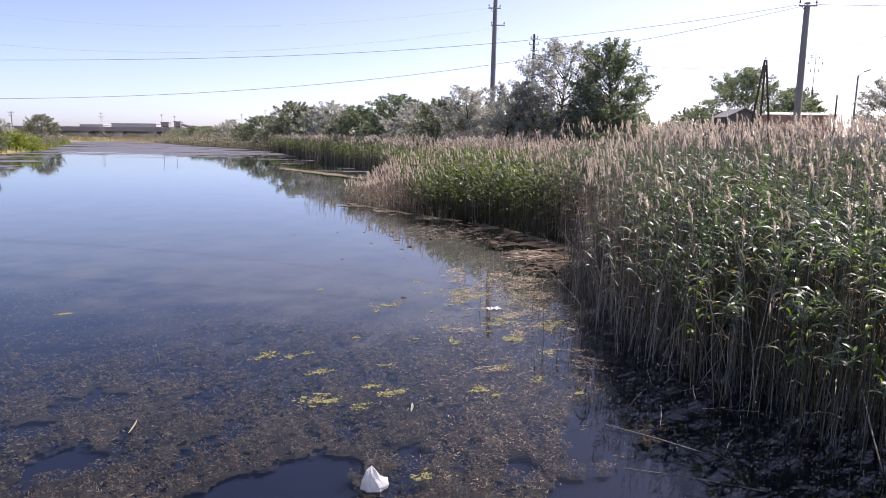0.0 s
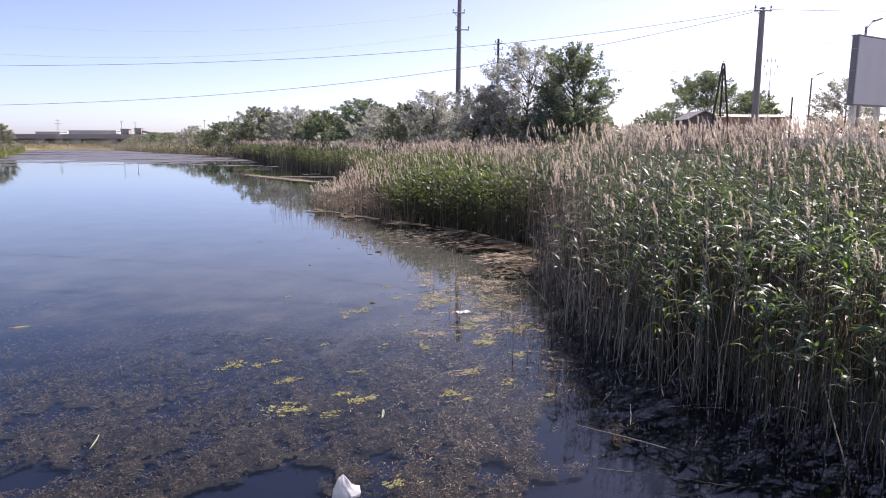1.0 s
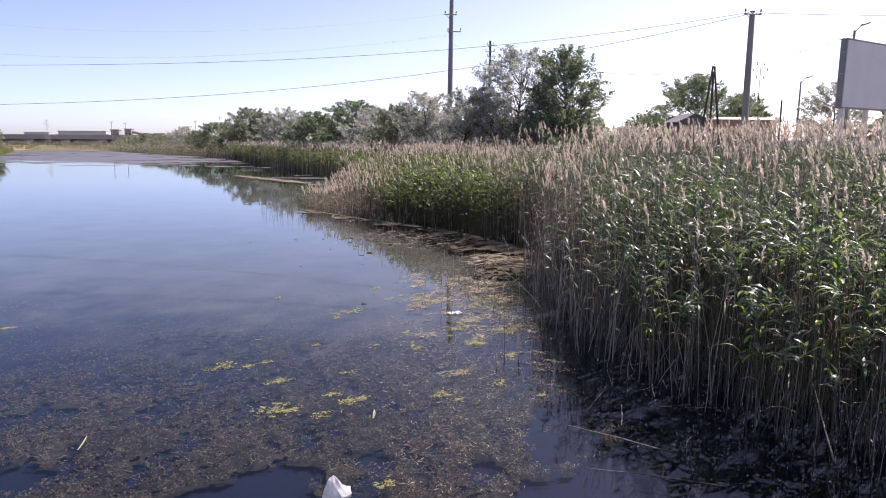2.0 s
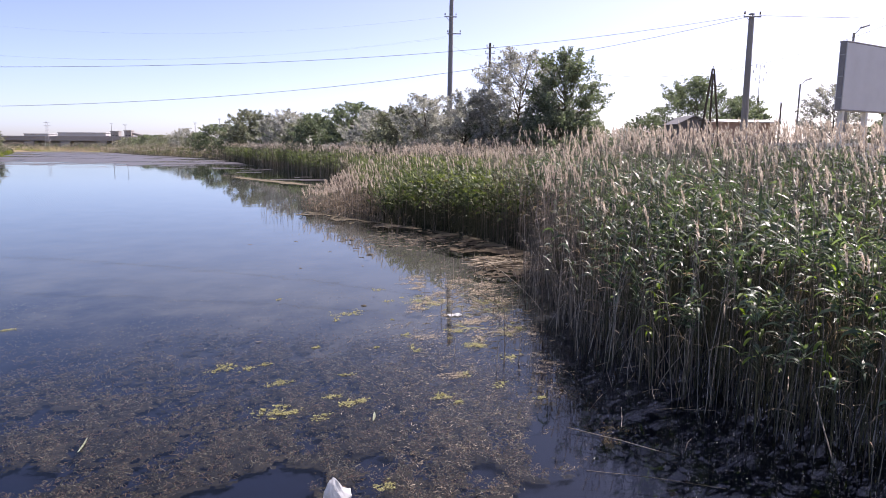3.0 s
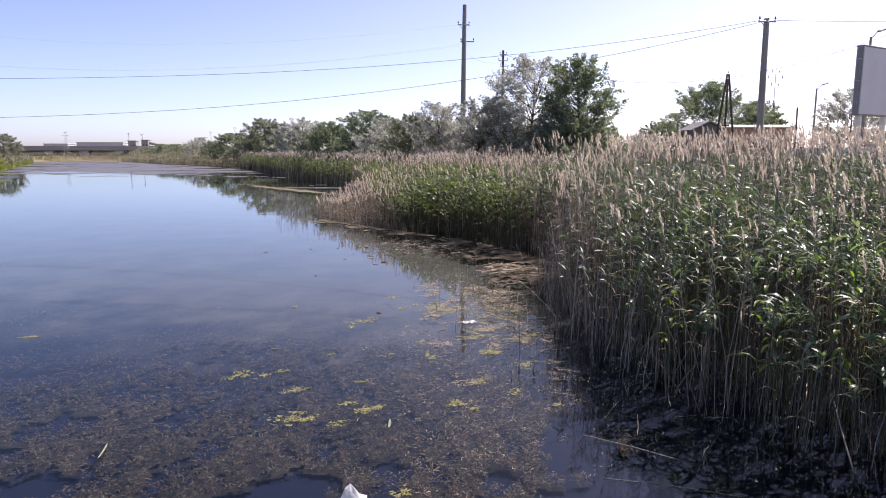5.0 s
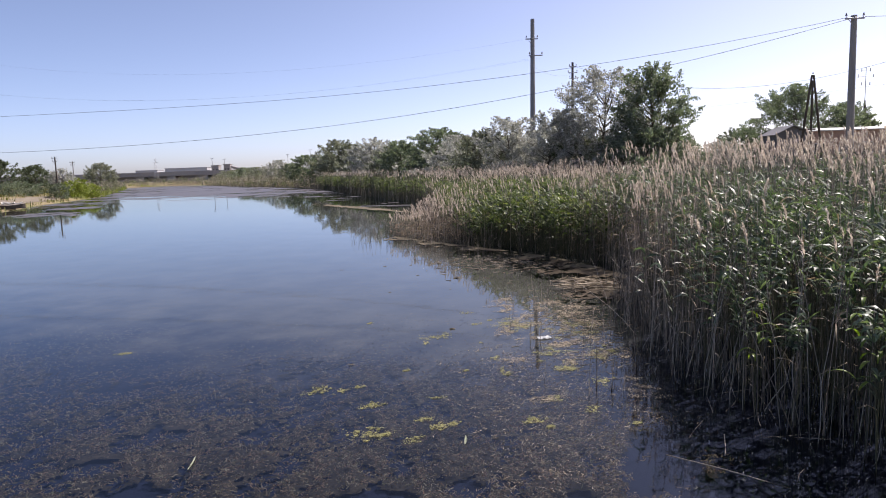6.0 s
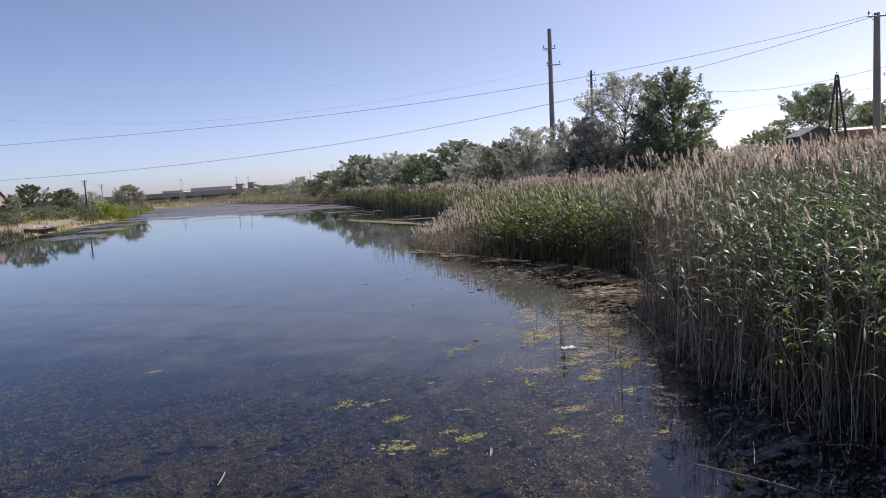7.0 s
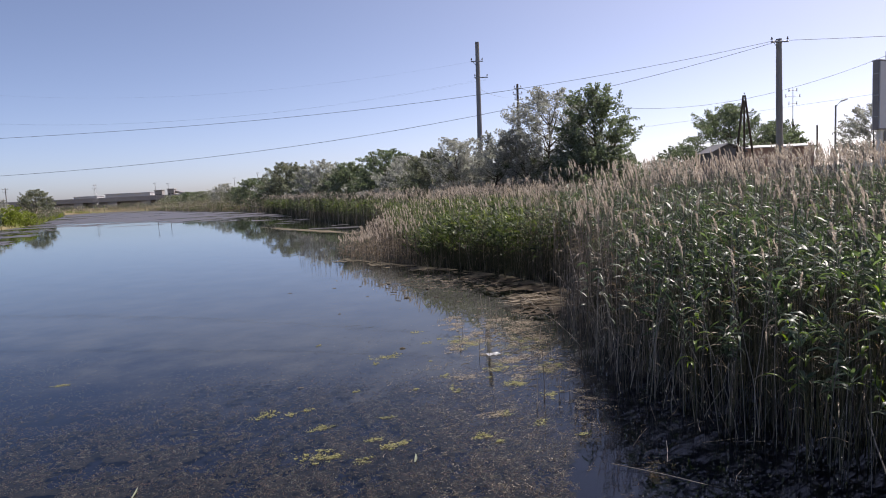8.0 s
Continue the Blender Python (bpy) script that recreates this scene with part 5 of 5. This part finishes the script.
for i in range(15):                                          # scattered crumbs of it
    ay = float(rng.uniform(6.6, 13.5))
    ax = float(rng.uniform(-2.4, 2.2)) + 0.06 * (ay - 8)
    if float(shore(np.array([ax]), np.array([ay]))[0]) < -0.6:
        alga_patch(ax, ay, *(0.02 + 0.05 * rng.random(2)).tolist(), 300 + i, label="crumbs of yellow-green alga afloat")


def flat_blade(name, at, length, width, turn, mat, label, category, lift=0.008, bend=0.1):
    """A long pointed leaf afloat, a little cupped."""
    bm, rows = bmesh.new(), []
    for i in range(9):
        u = i / 8
        w = width * math.sin(math.pi * (0.06 + 0.9 * u)) ** 0.8
        y0 = bend * length * (u - 0.5) ** 2
        rows.append([bm.verts.new((length * (u - 0.5), y0 + s * w, lift + 0.35 * w * abs(s) + 0.02 * (u - 0.5) ** 2)) for s in (-1, 0, 1)])
    for a, b in zip(rows, rows[1:]):
        for i in range(2):
            bm.faces.new((a[i], a[i + 1], b[i + 1], b[i]))
    r = bmesh.ops.solidify(bm, geom=bm.faces[:], thickness=0.002)
    ob = part(name, bm, mat, None)
    ob.matrix_world = pose(*at, 0, 0, turn)
    return tagged(ob, label, category)


flat_blade("fallen_leaf", (-0.01, 6.95, 0), 0.24, 0.015, 87, M_PALELEAF, "pale green willow leaf floating on the water", "leaf")
flat_blade("fallen_leaf", (-2.9, 6.52, 0), 0.34, 0.010, 98, M_PALELEAF, "pale straw-coloured leaf floating on the water", "leaf")
flat_blade("fallen_leaf", (-1.75, 9.9, 0), 0.12, 0.02, 20, M_STRAW, "pale straw-coloured leaf floating on the water", "leaf")

# white wrapper lying on the water by the reeds
bm = bmesh.new()
bmesh.ops.create_grid(bm, x_segments=8, y_segments=5, size=0.5)
for v in bm.verts:
    v.co = Vector((v.co.x * 0.24, v.co.y * 0.15, 0.02 + 0.02 * noise.noise(v.co * 4)))
bmesh.ops.solidify(bm, geom=bm.faces[:], thickness=0.003)
ob = part("wrapper", bm, M_PLASTIC, None)
ob.matrix_world = pose(1.42, 11.2, 0, 0, 0, 15)
tagged(ob, "flat scrap of white plastic floating by the reeds", "litter")

# crumpled plastic bag standing up out of the water
bm = bmesh.new()
apex = bm.verts.new((-0.03, 0.01, 0.21))
rings = []
for level, (rad, zz) in enumerate(((0.05, 0.17), (0.095, 0.10), (0.135, 0.04), (0.12, -0.05))):
    ring = []
    for i in range(14):
        a = 6.283 * i / 14
        fold = 1.0 + (0.07 if i % 2 else -0.06) * (0.5 + 0.3 * level) + 0.45 * noise.noise(Vector((math.cos(a) * 1.2, math.sin(a) * 1.5, level * 0.8)))
        ring.append(bm.verts.new((-0.03 * (1 - level / 3) + math.cos(a) * rad * fold * 1.05, math.sin(a) * rad * fold * 0.8, zz + 0.02 * noise.noise(Vector((i * 0.7, level * 1.3, 2))))))
    rings.append(ring)
for i in range(14):
    bm.faces.new((apex, rings[0][i], rings[0][(i + 1) % 14]))
    for lo, hi in zip(rings[1:], rings):
        bm.faces.new((hi[i], lo[i], lo[(i + 1) % 14], hi[(i + 1) % 14]))
bmesh.ops.subdivide_edges(bm, edges=bm.edges[:], cuts=1, use_grid_fill=True, smooth=0.15)
for v in bm.verts:
    v.co += 0.006 * Vector((noise.noise(v.co * 40), noise.noise(v.co * 40 + Vector((5, 5, 5))), noise.noise(v.co * 40 + Vector((9, 1, 4)))))
ob = part("plastic_bag", bm, M_PLASTIC, None)
ob.matrix_world = pose(-0.33, 5.28, 0.0, 0, 0, 15) @ Matrix.Diagonal((0.84, 0.84, 0.94, 1))
tagged(ob, "crumpled white plastic bag floating in the weed", "plastic bag")

# dead stalk lying in the water before the reeds, and its fellows


def stalk(a, b, r, label):
    bm = bmesh.new()
    a, b = Vector(a), Vector(b)
    mid = (a + b) / 2 + Vector((0.01, 0.03, 0.0))
    rod(bm, a, mid, r, r * 0.9, 6)
    rod(bm, mid, b, r * 0.9, r * 0.6, 6)
    return tagged(part("dead_stalk", bm, M_REED_STEM, None), label, "dead stalk", "dead stalks")


stalk((2.03, 6.42, 0.03), (2.95, 5.75, -0.01), 0.006, "broken dry reed stalk lying in the water")
stalk((1.95, 5.55, 0.004), (3.1, 5.15, -0.02), 0.004, "broken dry reed stalk lying in the water")
stalk((4.3, 5.3, -0.1), (4.55, 6.1, 0.5), 0.008, "broken dry reed stalk leaning from the water")

# young broad-leaved shoots in front of the near reeds


def young_shoot(at, height, seed, leaves=9):
    """A green stem with broad pointed leaves that arch out by turns."""
    r = np.random.default_rng(seed)
    t = thing("reed_shoot", (*at, -0.2), "young reed shoot with broad bright green leaves", "reed shoot", "young reed shoots")
    k = np.linspace(0, 1, 6)
    lean = r.normal(0, 0.08, 2)
    stem = np.stack([lean[0] * k**2 * height, lean[1] * k**2 * height, k * height], -1)[None]
    v, q = tubes(stem, (0.006 * (1 - 0.6 * k))[None], 6)
    part("stem", mesh_of("stem", v, q, M_GREEN_STEM, True), M_GREEN_STEM, t)
    for i in range(leaves):
        f = 0.45 + 0.5 * i / (leaves - 1)
        a = math.pi * (i % 2) + float(r.normal(0.6, 0.6))
        ln, rise, droop = float(r.uniform(0.22, 0.36)), float(r.uniform(0.7, 1.3)), float(r.uniform(1.2, 2.6))
        u = np.linspace(0, 1, 8)
        ang = rise - droop * u
        hor, ver = np.cumsum(np.cos(ang)) * ln / 8, np.cumsum(np.sin(ang)) * ln / 8
        base = np.array([lean[0] * f**2 * height, lean[1] * f**2 * height, f * height])
        mid = base + np.stack([np.cos(a) * hor, np.sin(a) * hor, ver], -1)
        across = np.array([-math.sin(a), math.cos(a), 0.0])
        w = 0.021 * np.sin(np.pi * np.clip(0.12 + 0.88 * u, 0, 1)) ** 0.8
        fold = np.array([0, 0, 1.0])
        rows = np.stack([mid - across * w[:, None] + fold * 0.3 * w[:, None], mid, mid + across * w[:, None] + fold * 0.3 * w[:, None]], 1)
        idx = np.arange(24).reshape(8, 3)
        q = np.concatenate([np.stack([idx[:-1, c], idx[:-1, c + 1], idx[1:, c + 1], idx[1:, c]], -1) for c in (0, 1)])
        part("leaf", mesh_of("leaf", rows, q, M_YOUNG_LEAF, True), M_YOUNG_LEAF, t)
    return t


for i, (ax, ay, h) in enumerate([(4.5, 6.0, 1.9), (4.72, 6.2, 2.05), (4.0, 6.55, 1.75), (5.1, 5.9, 2.2), (3.45, 7.6, 1.75), (4.35, 6.9, 2.1), (5.3, 6.4, 2.2)]):
    young_shoot((ax, ay), h, 500 + i)

# sods of dark rotten weed afloat
for i, (ax, ay, size) in enumerate([(-0.19, 12.05, 0.055), (-0.09, 17.8, 0.10), (-0.67, 20.7, 0.11), (0.5, 19.2, 0.10)]):
    bm = bmesh.new()
    bmesh.ops.create_icosphere(bm, subdivisions=2, radius=size)
    for v in bm.verts:
        v.co = Vector((v.co.x, v.co.y * 0.6, v.co.z * 0.28)) * (1 + 0.6 * noise.noise(v.co * (3 / size) * 0.35 + Vector((i * 7.0, 0, 0))))
    ob = part("weed_sod", bm, M_WEEDBED, None)
    ob.matrix_world = pose(ax, ay, 0.01, 0, 0, 40 * i)
    tagged(ob, "small dark sod of rotten weed afloat", "floating debris", "weed sods")

# lone thin shoots standing in the shallows
sx = np.concatenate([rng.uniform(-5.2, 1.5, 420), rng.uniform(0.5, 3.2, 60)])
sy = np.concatenate([rng.uniform(18, 33, 420), rng.uniform(8, 17, 60)])
dd = shore(sx, sy)
k = (dd < -0.1) & (dd > -2.3)
sx, sy = sx[k], sy[k]
f = np.linspace(0, 1, 4)
hh = rng.uniform(0.15, 0.75, len(sx))
az = rng.uniform(0, 6.283, len(sx))
path = np.empty((len(sx), 4, 3))
path[..., 0] = sx[:, None] + 0.12 * np.cos(az)[:, None] * f**2 * hh[:, None]
path[..., 1] = sy[:, None] + 0.12 * np.sin(az)[:, None] * f**2 * hh[:, None]
path[..., 2] = -0.3 + (0.3 + hh)[:, None] * f
v, q = tubes(path, np.ones((len(sx), 1)) * np.array([[0.006, 0.006, 0.005, 0.003]]), 3)
tagged(new("reed_shoots", mesh_of("reed_shoots", v, q, M_REED_STEM)), "thin dry shoots standing in the shallows", "reeds", kind="stuff")
